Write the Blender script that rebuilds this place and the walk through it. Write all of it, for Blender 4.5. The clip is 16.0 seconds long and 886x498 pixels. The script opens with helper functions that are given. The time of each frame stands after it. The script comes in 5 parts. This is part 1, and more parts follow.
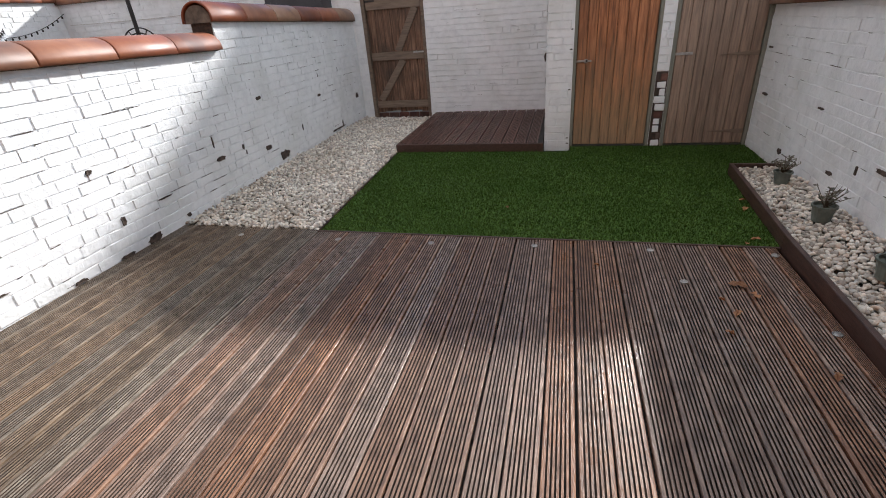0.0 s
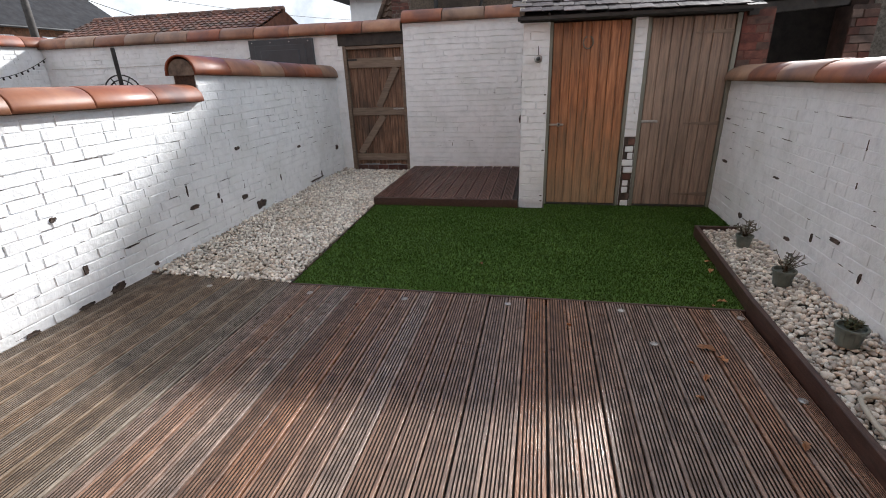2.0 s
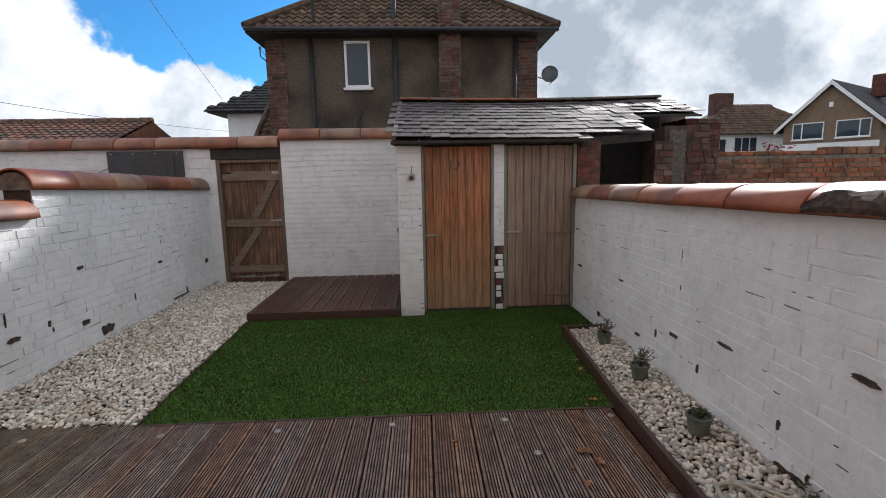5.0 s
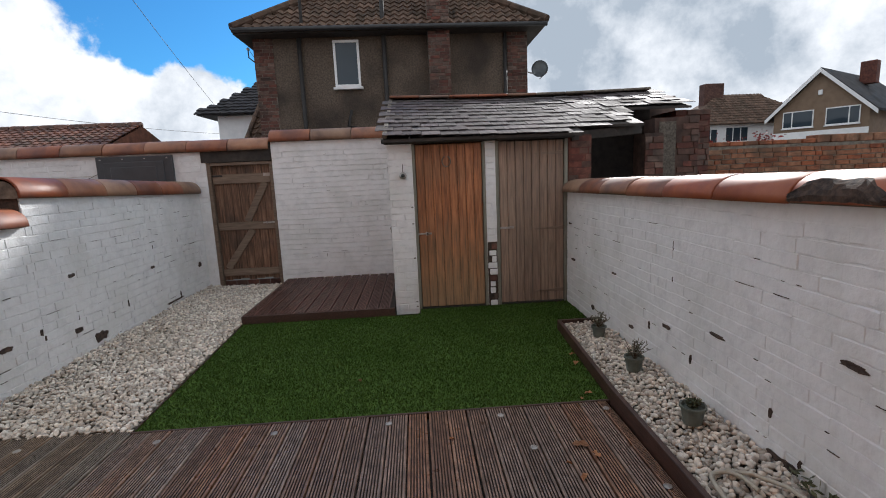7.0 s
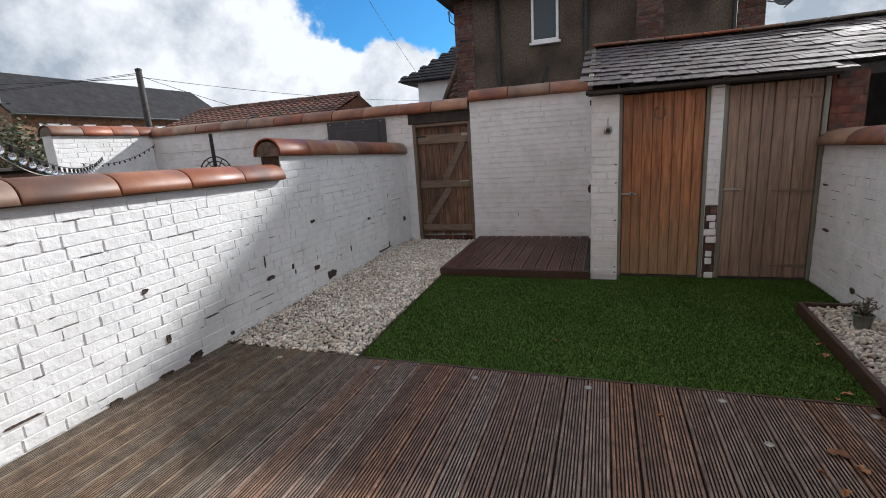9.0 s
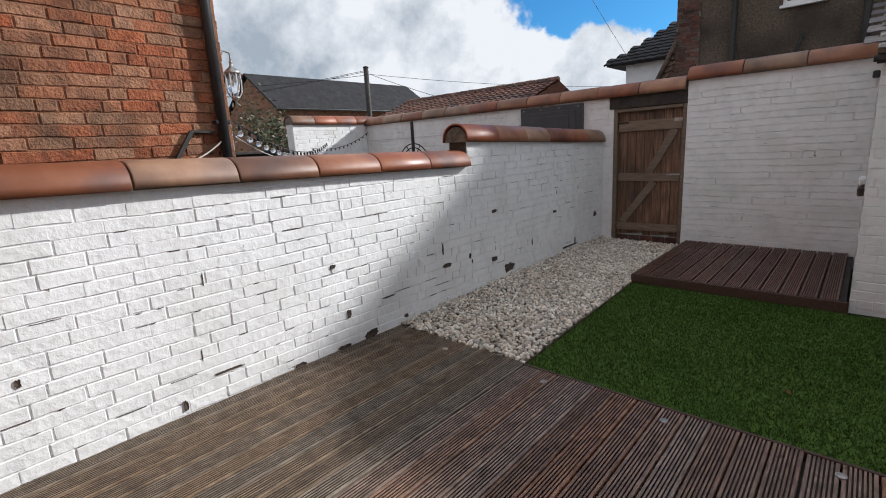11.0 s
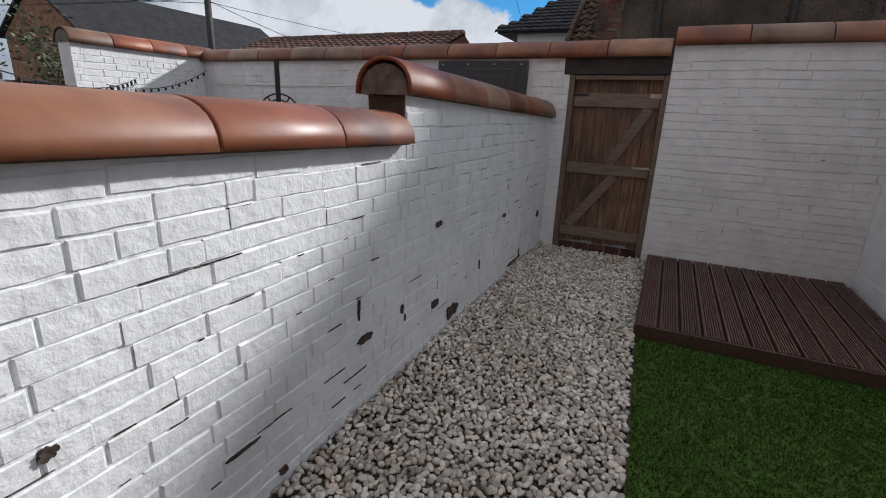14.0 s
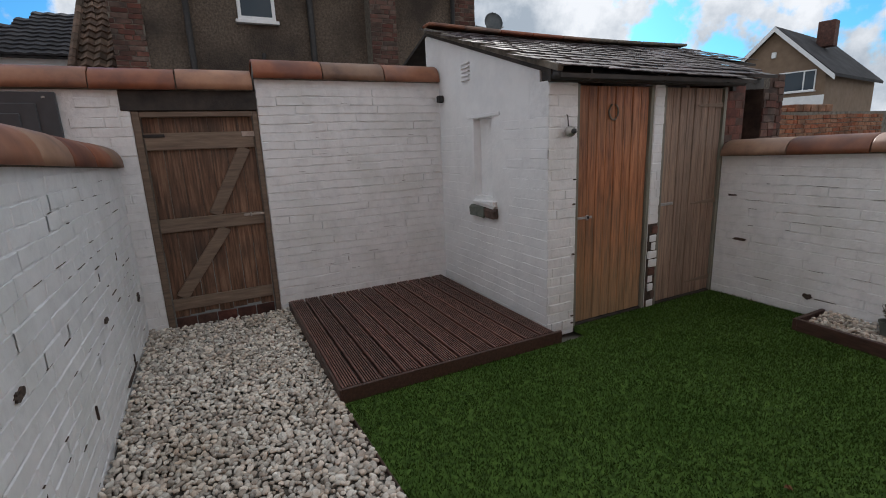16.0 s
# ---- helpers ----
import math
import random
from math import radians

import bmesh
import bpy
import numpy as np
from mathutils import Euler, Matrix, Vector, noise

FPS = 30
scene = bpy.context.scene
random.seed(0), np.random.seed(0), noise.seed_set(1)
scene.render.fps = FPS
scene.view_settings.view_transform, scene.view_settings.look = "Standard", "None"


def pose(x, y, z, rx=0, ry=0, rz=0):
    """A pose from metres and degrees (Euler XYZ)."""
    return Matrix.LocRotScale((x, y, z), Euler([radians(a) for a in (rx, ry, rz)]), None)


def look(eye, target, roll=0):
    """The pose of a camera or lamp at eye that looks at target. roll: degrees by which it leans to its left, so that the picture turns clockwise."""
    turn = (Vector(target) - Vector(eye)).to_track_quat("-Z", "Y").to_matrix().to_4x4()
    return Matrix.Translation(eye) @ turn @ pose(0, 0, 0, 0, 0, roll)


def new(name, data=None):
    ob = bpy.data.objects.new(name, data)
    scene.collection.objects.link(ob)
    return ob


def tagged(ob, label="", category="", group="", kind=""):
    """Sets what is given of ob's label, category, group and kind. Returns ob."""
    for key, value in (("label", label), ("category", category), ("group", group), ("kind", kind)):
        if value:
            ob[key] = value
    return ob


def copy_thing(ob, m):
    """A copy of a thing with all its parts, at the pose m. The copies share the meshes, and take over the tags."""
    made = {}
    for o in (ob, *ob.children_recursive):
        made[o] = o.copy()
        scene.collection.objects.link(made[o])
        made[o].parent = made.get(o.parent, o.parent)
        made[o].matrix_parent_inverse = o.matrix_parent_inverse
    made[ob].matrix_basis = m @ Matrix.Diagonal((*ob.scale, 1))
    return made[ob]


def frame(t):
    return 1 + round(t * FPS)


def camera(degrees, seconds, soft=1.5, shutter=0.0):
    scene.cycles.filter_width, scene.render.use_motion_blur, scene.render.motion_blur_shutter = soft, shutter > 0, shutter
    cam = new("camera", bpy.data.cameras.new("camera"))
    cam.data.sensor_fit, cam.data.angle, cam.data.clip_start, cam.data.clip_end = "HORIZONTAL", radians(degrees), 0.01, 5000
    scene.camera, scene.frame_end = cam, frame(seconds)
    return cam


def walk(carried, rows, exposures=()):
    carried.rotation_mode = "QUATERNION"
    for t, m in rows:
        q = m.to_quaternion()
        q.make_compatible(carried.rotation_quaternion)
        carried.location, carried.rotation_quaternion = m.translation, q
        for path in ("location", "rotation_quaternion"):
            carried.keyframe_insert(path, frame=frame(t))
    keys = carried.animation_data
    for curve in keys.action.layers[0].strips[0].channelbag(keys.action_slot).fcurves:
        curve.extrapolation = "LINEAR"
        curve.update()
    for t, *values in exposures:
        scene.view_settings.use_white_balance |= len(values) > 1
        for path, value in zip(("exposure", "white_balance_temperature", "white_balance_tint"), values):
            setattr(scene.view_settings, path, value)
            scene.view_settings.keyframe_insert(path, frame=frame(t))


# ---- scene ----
cam = camera(87.2, 16.0, soft=1.0)
PATH = [
    (0, (1.815, -2.975, 1.445), (1.336, -1.255, 0.544), -4.6),
    (0.5, (1.806, -2.973, 1.452), (1.243, -1.269, 0.569), -3.1),
    (1, (1.802, -2.976, 1.44), (1.238, -1.273, 0.557), -3.3),
    (1.5, (1.825, -2.96, 1.454), (1.29, -1.233, 0.598), -3.8),
    (2, (1.831, -2.945, 1.494), (1.44, -1.119, 0.776), -2.0),
    (2.5, (1.848, -2.945, 1.505), (1.474, -1.074, 0.905), -3.2),
    (3, (1.85, -2.938, 1.538), (1.455, -1.027, 1.098), -4.3),
    (3.5, (1.848, -2.932, 1.535), (1.483, -1.009, 1.125), -3.3),
    (4, (1.837, -2.92, 1.543), (1.579, -0.977, 1.149), -2.4),
    (4.5, (1.864, -2.907, 1.566), (1.916, -0.931, 1.259), -0.1),
    (7, (1.914, -2.909, 1.575), (2.016, -0.938, 1.255), -2.5),
    (7.5, (1.855, -2.9, 1.572), (1.582, -0.945, 1.247), -2.9),
    (8, (1.805, -2.895, 1.57), (1.338, -0.98, 1.23), -2.0),
    (8.5, (1.789, -2.887, 1.545), (1.235, -0.999, 1.187), -4.8),
    (9, (1.736, -2.859, 1.515), (1.087, -1.017, 1.084), -3.7),
    (9.5, (1.709, -2.842, 1.518), (0.854, -1.093, 1.059), -3.4),
    (10, (1.707, -2.851, 1.516), (0.573, -1.256, 1.104), -6.0),
    (12.5, (1.026, -1.505, 1.428), (-0.376, -0.149, 0.983), -1.1),
    (13, (0.69, -1.268, 1.45), (-0.614, 0.191, 1.039), 2.3),
    (13.5, (0.309, -1.156, 1.416), (-0.921, 0.308, 0.831), 4.0),
    (14, (-0.09, -1.029, 1.455), (-0.898, 0.711, 0.888), 2.3),
    (14.5, (-0.344, -0.849, 1.456), (-0.916, 1.034, 1.099), -4.7),
    (15, (-0.563, -0.745, 1.468), (-0.489, 1.212, 1.06), -0.3),
    (15.5, (-0.684, -0.584, 1.461), (-0.168, 1.305, 1.054), 1.0),
    (16, (-0.655, -0.351, 1.516), (0.207, 1.399, 1.077), -2.4),
]
walk(cam, [(t, look(eye, target, roll)) for t, eye, target, roll in PATH],
     exposures=[(0.0, 0.38, 6250, 10), (2.0, 0.36, 6250, 10), (3.5, 0.18, 6300, 10), (7.0, 0.06, 6300, 10), (10.0, -0.10, 6300, 10), (12.5, -0.32, 6250, 10), (14.5, -0.48, 6150, 10), (15.5, -0.28, 6450, 10), (16.0, -0.12, 6350, 10)])

# ---- light ----
SUN = Vector((1.0, 1.73, 0.98)).normalized()
world = bpy.data.worlds.new("sky")
scene.world = world
world.use_nodes = True
wt = world.node_tree
wn, wl = wt.nodes, wt.links
wn.clear()


def wnode(kind, **values):
    n = wn.new(kind)
    for key, value in values.items():
        n.inputs[key].default_value = value
    return n


w_out = wn.new("ShaderNodeOutputWorld")
w_sky = wn.new("ShaderNodeTexSky")
w_sky.sky_type = "NISHITA"
w_sky.sun_disc = False
w_sky.sun_elevation = math.asin(SUN.z)
w_sky.sun_rotation = math.atan2(SUN.x, SUN.y)
w_sky.altitude = 60
w_tc = wn.new("ShaderNodeTexCoord")
w_n1 = wnode("ShaderNodeTexNoise", Scale=4.2, Detail=9.0, Roughness=0.56)
w_n2 = wnode("ShaderNodeTexNoise", Scale=5.5, Detail=7.0, Roughness=0.6)
wl.new(w_tc.outputs["Generated"], w_n1.inputs["Vector"])
wl.new(w_tc.outputs["Generated"], w_n2.inputs["Vector"])
# clear gaps of blue between the cloud banks: direction, cosines of rim and heart, depth
GAPS = (((-0.27, 0.88, 0.52), 0.900, 0.985, -0.26), ((0.84, 0.48, 0.26), 0.955, 0.995, -0.09), ((-0.96, 0.26, 0.05), 0.988, 0.9995, -0.05))
w_gap = None
for gap_dir, rim, heart, gap_depth in GAPS:
    w_dot = wn.new("ShaderNodeVectorMath")
    w_dot.operation = "DOT_PRODUCT"
    w_dot.inputs[1].default_value = Vector(gap_dir).normalized()
    wl.new(w_tc.outputs["Generated"], w_dot.inputs[0])
    w_one = wn.new("ShaderNodeMapRange")
    w_one.inputs["From Min"].default_value, w_one.inputs["From Max"].default_value = rim, heart
    w_one.inputs["To Min"].default_value, w_one.inputs["To Max"].default_value = 0.20, gap_depth
    wl.new(w_dot.outputs["Value"], w_one.inputs["Value"])
    if w_gap is None:
        w_gap = w_one.outputs["Result"]
    else:
        w_low = wn.new("ShaderNodeMath")
        w_low.operation = "MINIMUM"
        wl.new(w_gap, w_low.inputs[0])
        wl.new(w_one.outputs["Result"], w_low.inputs[1])
        w_gap = w_low.outputs[0]
w_add = wn.new("ShaderNodeMath")
wl.new(w_n1.outputs["Fac"], w_add.inputs[0])
wl.new(w_gap, w_add.inputs[1])
w_mask = wn.new("ShaderNodeMapRange")
w_mask.interpolation_type = "SMOOTHSTEP"
w_mask.inputs["From Min"].default_value, w_mask.inputs["From Max"].default_value = 0.45, 0.51
wl.new(w_add.outputs[0], w_mask.inputs["Value"])
w_ramp = wn.new("ShaderNodeValToRGB")
w_ramp.color_ramp.elements[0].position, w_ramp.color_ramp.elements[0].color = 0.34, (0.40, 0.46, 0.53, 1)
w_ramp.color_ramp.elements[1].position, w_ramp.color_ramp.elements[1].color = 0.56, (0.92, 0.94, 0.97, 1)
# the bank past the house is a heavier grey
w_dot2 = wn.new("ShaderNodeVectorMath")
w_dot2.operation = "DOT_PRODUCT"
w_dot2.inputs[1].default_value = Vector((0.42, 0.84, 0.36)).normalized()
wl.new(w_tc.outputs["Generated"], w_dot2.inputs[0])
w_heavy = wn.new("ShaderNodeMapRange")
w_heavy.interpolation_type = "SMOOTHSTEP"
w_heavy.inputs["From Min"].default_value, w_heavy.inputs["From Max"].default_value = 0.94, 0.99
w_heavy.inputs["To Min"].default_value, w_heavy.inputs["To Max"].default_value = 0.0, -0.14
wl.new(w_dot2.outputs["Value"], w_heavy.inputs["Value"])
w_add2 = wn.new("ShaderNodeMath")
wl.new(w_n2.outputs["Fac"], w_add2.inputs[0])
wl.new(w_heavy.outputs["Result"], w_add2.inputs[1])
wl.new(w_add2.outputs[0], w_ramp.inputs["Fac"])
w_skyb = wnode("ShaderNodeBackground", Strength=0.12)
w_tint = wn.new("ShaderNodeMix")
w_tint.data_type, w_tint.blend_type = "RGBA", "MULTIPLY"
w_tint.inputs["Factor"].default_value = 1.0
w_tint.inputs["B"].default_value = (0.27, 0.80, 1.28, 1)
wl.new(w_sky.outputs["Color"], w_tint.inputs["A"])
wl.new(w_tint.outputs["Result"], w_skyb.inputs["Color"])
w_cloud = wnode("ShaderNodeBackground", Strength=1.08)
wl.new(w_ramp.outputs["Color"], w_cloud.inputs["Color"])
w_mix = wn.new("ShaderNodeMixShader")
wl.new(w_mask.outputs["Result"], w_mix.inputs["Fac"])
wl.new(w_skyb.outputs[0], w_mix.inputs[1])
wl.new(w_cloud.outputs[0], w_mix.inputs[2])
wl.new(w_mix.outputs[0], w_out.inputs["Surface"])

sun = new("sun", bpy.data.lights.new("sun", "SUN"))
sun.data.energy, sun.data.angle, sun.data.color = 5.8, radians(2.0), (1.0, 0.96, 0.91)
sun.matrix_world = look(SUN * 30, (0, 0, 0))

# ---- materials ----


def material(name, ramp, scale=6.0, stretch=(1, 1, 1), rough=0.6, bump=0.2, fine=60.0, metal=0.0, vary=0.0, stain=None, stain_scale=1.2, stain_amount=0.5,
             rough_vary=0.1, relief=0.004, detail=6.0, hue=0.0, sheen=0.5, wash=0.6, weather=None):
    """A surface: a ramp of colours over stretched noise, a stain at a larger scale, relief, and some difference from piece to piece."""
    m = bpy.data.materials.new(name)
    m.use_nodes = True
    nodes, links = m.node_tree.nodes, m.node_tree.links
    b = nodes["Principled BSDF"]
    geo = nodes.new("ShaderNodeNewGeometry")
    info = nodes.new("ShaderNodeObjectInfo")
    shift = nodes.new("ShaderNodeVectorMath")
    shift.operation = "MULTIPLY_ADD"
    shift.inputs[1].default_value = (37.0, 17.0, 53.0)
    links.new(info.outputs["Random"], shift.inputs[0])
    if vary:
        links.new(geo.outputs["Position"], shift.inputs[2])
    else:
        shift.inputs[1].default_value = (0, 0, 0)
        links.new(geo.outputs["Position"], shift.inputs[2])
    mp = nodes.new("ShaderNodeMapping")
    mp.inputs["Scale"].default_value = stretch
    links.new(shift.outputs[0], mp.inputs["Vector"])
    n1 = nodes.new("ShaderNodeTexNoise")
    n1.inputs["Scale"].default_value, n1.inputs["Detail"].default_value, n1.inputs["Roughness"].default_value = scale, detail, 0.62
    links.new(mp.outputs[0], n1.inputs["Vector"])
    rp = nodes.new("ShaderNodeValToRGB")
    rp.color_ramp.elements.remove(rp.color_ramp.elements[1])
    for k, (p, c) in enumerate(ramp):
        e = rp.color_ramp.elements[0] if k == 0 else rp.color_ramp.elements.new(p)
        e.position, e.color = p, (*c, 1)
    links.new(n1.outputs["Fac"], rp.inputs["Fac"])
    colour = rp.outputs["Color"]
    n2 = nodes.new("ShaderNodeTexNoise")
    n2.inputs["Scale"].default_value, n2.inputs["Detail"].default_value = stain_scale, 5.0
    links.new(geo.outputs["Position"], n2.inputs["Vector"])
    if stain:
        mr = nodes.new("ShaderNodeMapRange")
        mr.inputs["From Min"].default_value, mr.inputs["From Max"].default_value, mr.inputs["To Max"].default_value = 0.48, 0.68, stain_amount
        links.new(n2.outputs["Fac"], mr.inputs["Value"])
        mx = nodes.new("ShaderNodeMix")
        mx.data_type = "RGBA"
        links.new(mr.outputs["Result"], mx.inputs["Factor"])
        links.new(colour, mx.inputs["A"])
        mx.inputs["B"].default_value = (*stain, 1)
        colour = mx.outputs["Result"]
    if weather:
        z0, z1, worn = weather
        sp = nodes.new("ShaderNodeSeparateXYZ")
        links.new(geo.outputs["Position"], sp.inputs[0])
        up = nodes.new("ShaderNodeMath")
        up.operation = "MULTIPLY_ADD"
        up.inputs[1].default_value = 1.6
        links.new(n1.outputs["Fac"], up.inputs[0])
        links.new(sp.outputs["Z"], up.inputs[2])
        wm = nodes.new("ShaderNodeMapRange")
        wm.inputs["From Min"].default_value, wm.inputs["From Max"].default_value = z0 + 0.8, z1 + 0.8
        wm.inputs["To Min"].default_value, wm.inputs["To Max"].default_value = 0.85, 0.0
        links.new(up.outputs[0], wm.inputs["Value"])
        wx = nodes.new("ShaderNodeMix")
        wx.data_type = "RGBA"
        links.new(wm.outputs["Result"], wx.inputs["Factor"])
        links.new(colour, wx.inputs["A"])
        wx.inputs["B"].default_value = (*worn, 1)
        grain = nodes.new("ShaderNodeMix")
        grain.data_type, grain.blend_type = "RGBA", "MULTIPLY"
        grain.inputs["Factor"].default_value = 0.75
        links.new(wx.outputs["Result"], grain.inputs["A"])
        gm = nodes.new("ShaderNodeMapRange")
        gm.inputs["From Min"].default_value, gm.inputs["From Max"].default_value = 0.3, 0.6
        gm.inputs["To Min"].default_value, gm.inputs["To Max"].default_value = 0.5, 1.25
        links.new(n1.outputs["Fac"], gm.inputs["Value"])
        links.new(gm.outputs["Result"], grain.inputs["B"])
        colour = grain.outputs["Result"]
    if vary or hue:
        pick = nodes.new("ShaderNodeMath")
        pick.operation = "ADD"
        links.new(info.outputs["Random"], pick.inputs[0])
        links.new(geo.outputs["Random Per Island"], pick.inputs[1])
        frac = nodes.new("ShaderNodeMath")
        frac.operation = "FRACT"
        links.new(pick.outputs[0], frac.inputs[0])
        hs = nodes.new("ShaderNodeHueSaturation")
        mv = nodes.new("ShaderNodeMapRange")
        mv.inputs["To Min"].default_value, mv.inputs["To Max"].default_value = 1 - vary, 1 + vary
        links.new(frac.outputs[0], mv.inputs["Value"])
        links.new(mv.outputs["Result"], hs.inputs["Value"])
        if hue:
            again = nodes.new("ShaderNodeMath")
            again.operation = "MULTIPLY"
            again.inputs[1].default_value = 7.31
            links.new(frac.outputs[0], again.inputs[0])
            fr2 = nodes.new("ShaderNodeMath")
            fr2.operation = "FRACT"
            links.new(again.outputs[0], fr2.inputs[0])
            mh = nodes.new("ShaderNodeMapRange")
            mh.inputs["To Min"].default_value, mh.inputs["To Max"].default_value = 0.5 - hue, 0.5 + hue
            links.new(fr2.outputs[0], mh.inputs["Value"])
            links.new(mh.outputs["Result"], hs.inputs["Hue"])
            ms = nodes.new("ShaderNodeMapRange")
            ms.inputs["To Min"].default_value, ms.inputs["To Max"].default_value = 1.1, wash
            links.new(fr2.outputs[0], ms.inputs["Value"])
            links.new(ms.outputs["Result"], hs.inputs["Saturation"])
        links.new(colour, hs.inputs["Color"])
        colour = hs.outputs["Color"]
    links.new(colour, b.inputs["Base Color"])
    rr = nodes.new("ShaderNodeMapRange")
    rr.inputs["From Min"].default_value, rr.inputs["From Max"].default_value = 0.3, 0.7
    rr.inputs["To Min"].default_value, rr.inputs["To Max"].default_value = max(rough - rough_vary, 0.03), min(rough + rough_vary, 1)
    links.new(n2.outputs["Fac"], rr.inputs["Value"])
    links.new(rr.outputs["Result"], b.inputs["Roughness"])
    b.inputs["Metallic"].default_value = metal
    b.inputs["Specular IOR Level"].default_value = sheen
    if bump:
        n3 = nodes.new("ShaderNodeTexNoise")
        n3.inputs["Scale"].default_value, n3.inputs["Detail"].default_value = fine, 4.0
        links.new(mp.outputs[0], n3.inputs["Vector"])
        mxh = nodes.new("ShaderNodeMath")
        mxh.operation = "ADD"
        links.new(n3.outputs["Fac"], mxh.inputs[0])
        links.new(n1.outputs["Fac"], mxh.inputs[1])
        bp = nodes.new("ShaderNodeBump")
        bp.inputs["Strength"].default_value, bp.inputs["Distance"].default_value = bump, relief
        links.new(mxh.outputs[0], bp.inputs["Height"])
        links.new(bp.outputs[0], b.inputs["Normal"])
    return m


WHITE = material("white_masonry_paint", [(0.25, (0.66, 0.67, 0.685)), (0.5, (0.78, 0.79, 0.80)), (0.8, (0.83, 0.84, 0.85))], 9, rough=0.42, bump=0.7, fine=26, relief=0.009,
                 stain=(0.62, 0.63, 0.61), stain_scale=2.2, stain_amount=0.5)
RENDER_WHITE = material("white_smooth_render", [(0.3, (0.72, 0.73, 0.74)), (0.6, (0.82, 0.825, 0.83))], 4, rough=0.5, bump=0.35, fine=25, relief=0.01)
CHIP = material("bare_dark_masonry", [(0.3, (0.015, 0.013, 0.012)), (0.65, (0.09, 0.06, 0.045))], 30, rough=0.9, bump=0.6)
TERRACOTTA = material("glazed_terracotta", [(0.28, (0.105, 0.046, 0.032)), (0.5, (0.235, 0.092, 0.042)), (0.74, (0.33, 0.145, 0.066))], 3.2, rough=0.53, bump=0.12, fine=34, vary=0.34, hue=0.014,
                      stain=(0.105, 0.062, 0.056), stain_scale=2.2, stain_amount=0.75, rough_vary=0.14, relief=0.003, wash=0.72)
MORTAR = material("cement_mortar", [(0.3, (0.07, 0.06, 0.05)), (0.7, (0.24, 0.21, 0.17))], 14, rough=0.9, bump=0.6, fine=70)
GRAIN_Y = (9, 1.2, 9)
DECK_BROWN = material("wet_brown_decking", [(0.30, (0.080, 0.042, 0.027)), (0.5, (0.205, 0.113, 0.070)), (0.72, (0.345, 0.205, 0.130))], 7, stretch=GRAIN_Y, rough=0.38, bump=0.45, fine=30, vary=0.18,
                      stain=(0.065, 0.034, 0.023), stain_scale=10.0, stain_amount=0.55, rough_vary=0.16, hue=0.003)
DECK_GREY = material("weathered_decking", [(0.30, (0.060, 0.039, 0.024)), (0.5, (0.170, 0.116, 0.070)), (0.72, (0.285, 0.205, 0.130))], 7, stretch=GRAIN_Y, rough=0.45, bump=0.4, fine=30, vary=0.16,
                     stain=(0.060, 0.039, 0.025), stain_scale=11.0, stain_amount=0.6, rough_vary=0.16, hue=0.006)
DECK_RED = material("dark_stained_decking", [(0.3, (0.040, 0.018, 0.014)), (0.55, (0.140, 0.062, 0.046)), (0.75, (0.25, 0.122, 0.088))], 7, stretch=GRAIN_Y, rough=0.42, bump=0.35, fine=30, vary=0.24)
EDGE_WOOD = material("dark_stained_timber", [(0.3, (0.028, 0.014, 0.011)), (0.7, (0.085, 0.042, 0.030))], 6, stretch=GRAIN_Y, rough=0.5, bump=0.3, fine=30)
GRAIN_Z = (11, 11, 0.7)
DOOR_ORANGE = material("orange_stained_pine", [(0.25, (0.13, 0.046, 0.020)), (0.5, (0.33, 0.125, 0.050)), (0.8, (0.44, 0.20, 0.095))], 4.5, stretch=GRAIN_Z, rough=0.5, bump=0.4, fine=20, vary=0.16,
                       stain=(0.20, 0.105, 0.055), stain_scale=1.7, stain_amount=0.5, weather=(0.15, 1.05, (0.30, 0.205, 0.120)))
DOOR_GREY = material("weathered_pine", [(0.25, (0.10, 0.064, 0.045)), (0.5, (0.25, 0.165, 0.116)), (0.8, (0.36, 0.245, 0.175))], 4.5, stretch=GRAIN_Z, rough=0.65, bump=0.45, fine=20, vary=0.18,
                     stain=(0.13, 0.098, 0.082), stain_scale=1.7, stain_amount=0.7, weather=(1.15, 2.1, (0.26, 0.185, 0.138)))
GATE_WOOD = material("weathered_gate_timber", [(0.30, (0.042, 0.022, 0.014)), (0.5, (0.150, 0.078, 0.045)), (0.72, (0.28, 0.165, 0.105))], 4.5, stretch=GRAIN_Z, rough=0.65, bump=0.45, fine=20, vary=0.24,
                     stain=(0.055, 0.038, 0.030), stain_scale=2.5, stain_amount=0.7)
RAIL_WOOD = material("weathered_rail_timber", [(0.25, (0.10, 0.070, 0.050)), (0.6, (0.20, 0.145, 0.105)), (0.8, (0.27, 0.20, 0.15))], 5, stretch=(0.8, 9, 9), rough=0.65, bump=0.35, fine=20, vary=0.12)
JAMB = material("grey_green_frame_paint", [(0.3, (0.13, 0.13, 0.105)), (0.7, (0.25, 0.245, 0.20))], 6, stretch=GRAIN_Z, rough=0.6, bump=0.25)
BLACK_WOOD = material("blackened_timber", [(0.3, (0.012, 0.010, 0.009)), (0.7, (0.05, 0.04, 0.034))], 8, rough=0.75, bump=0.4)
STEEL = material("galvanised_steel", [(0.3, (0.30, 0.28, 0.26)), (0.7, (0.52, 0.50, 0.48))], 20, rough=0.4, bump=0.1, metal=0.8)
IRON = material("black_iron", [(0.3, (0.012, 0.012, 0.012)), (0.7, (0.035, 0.03, 0.028))], 20, rough=0.7, bump=0.2)
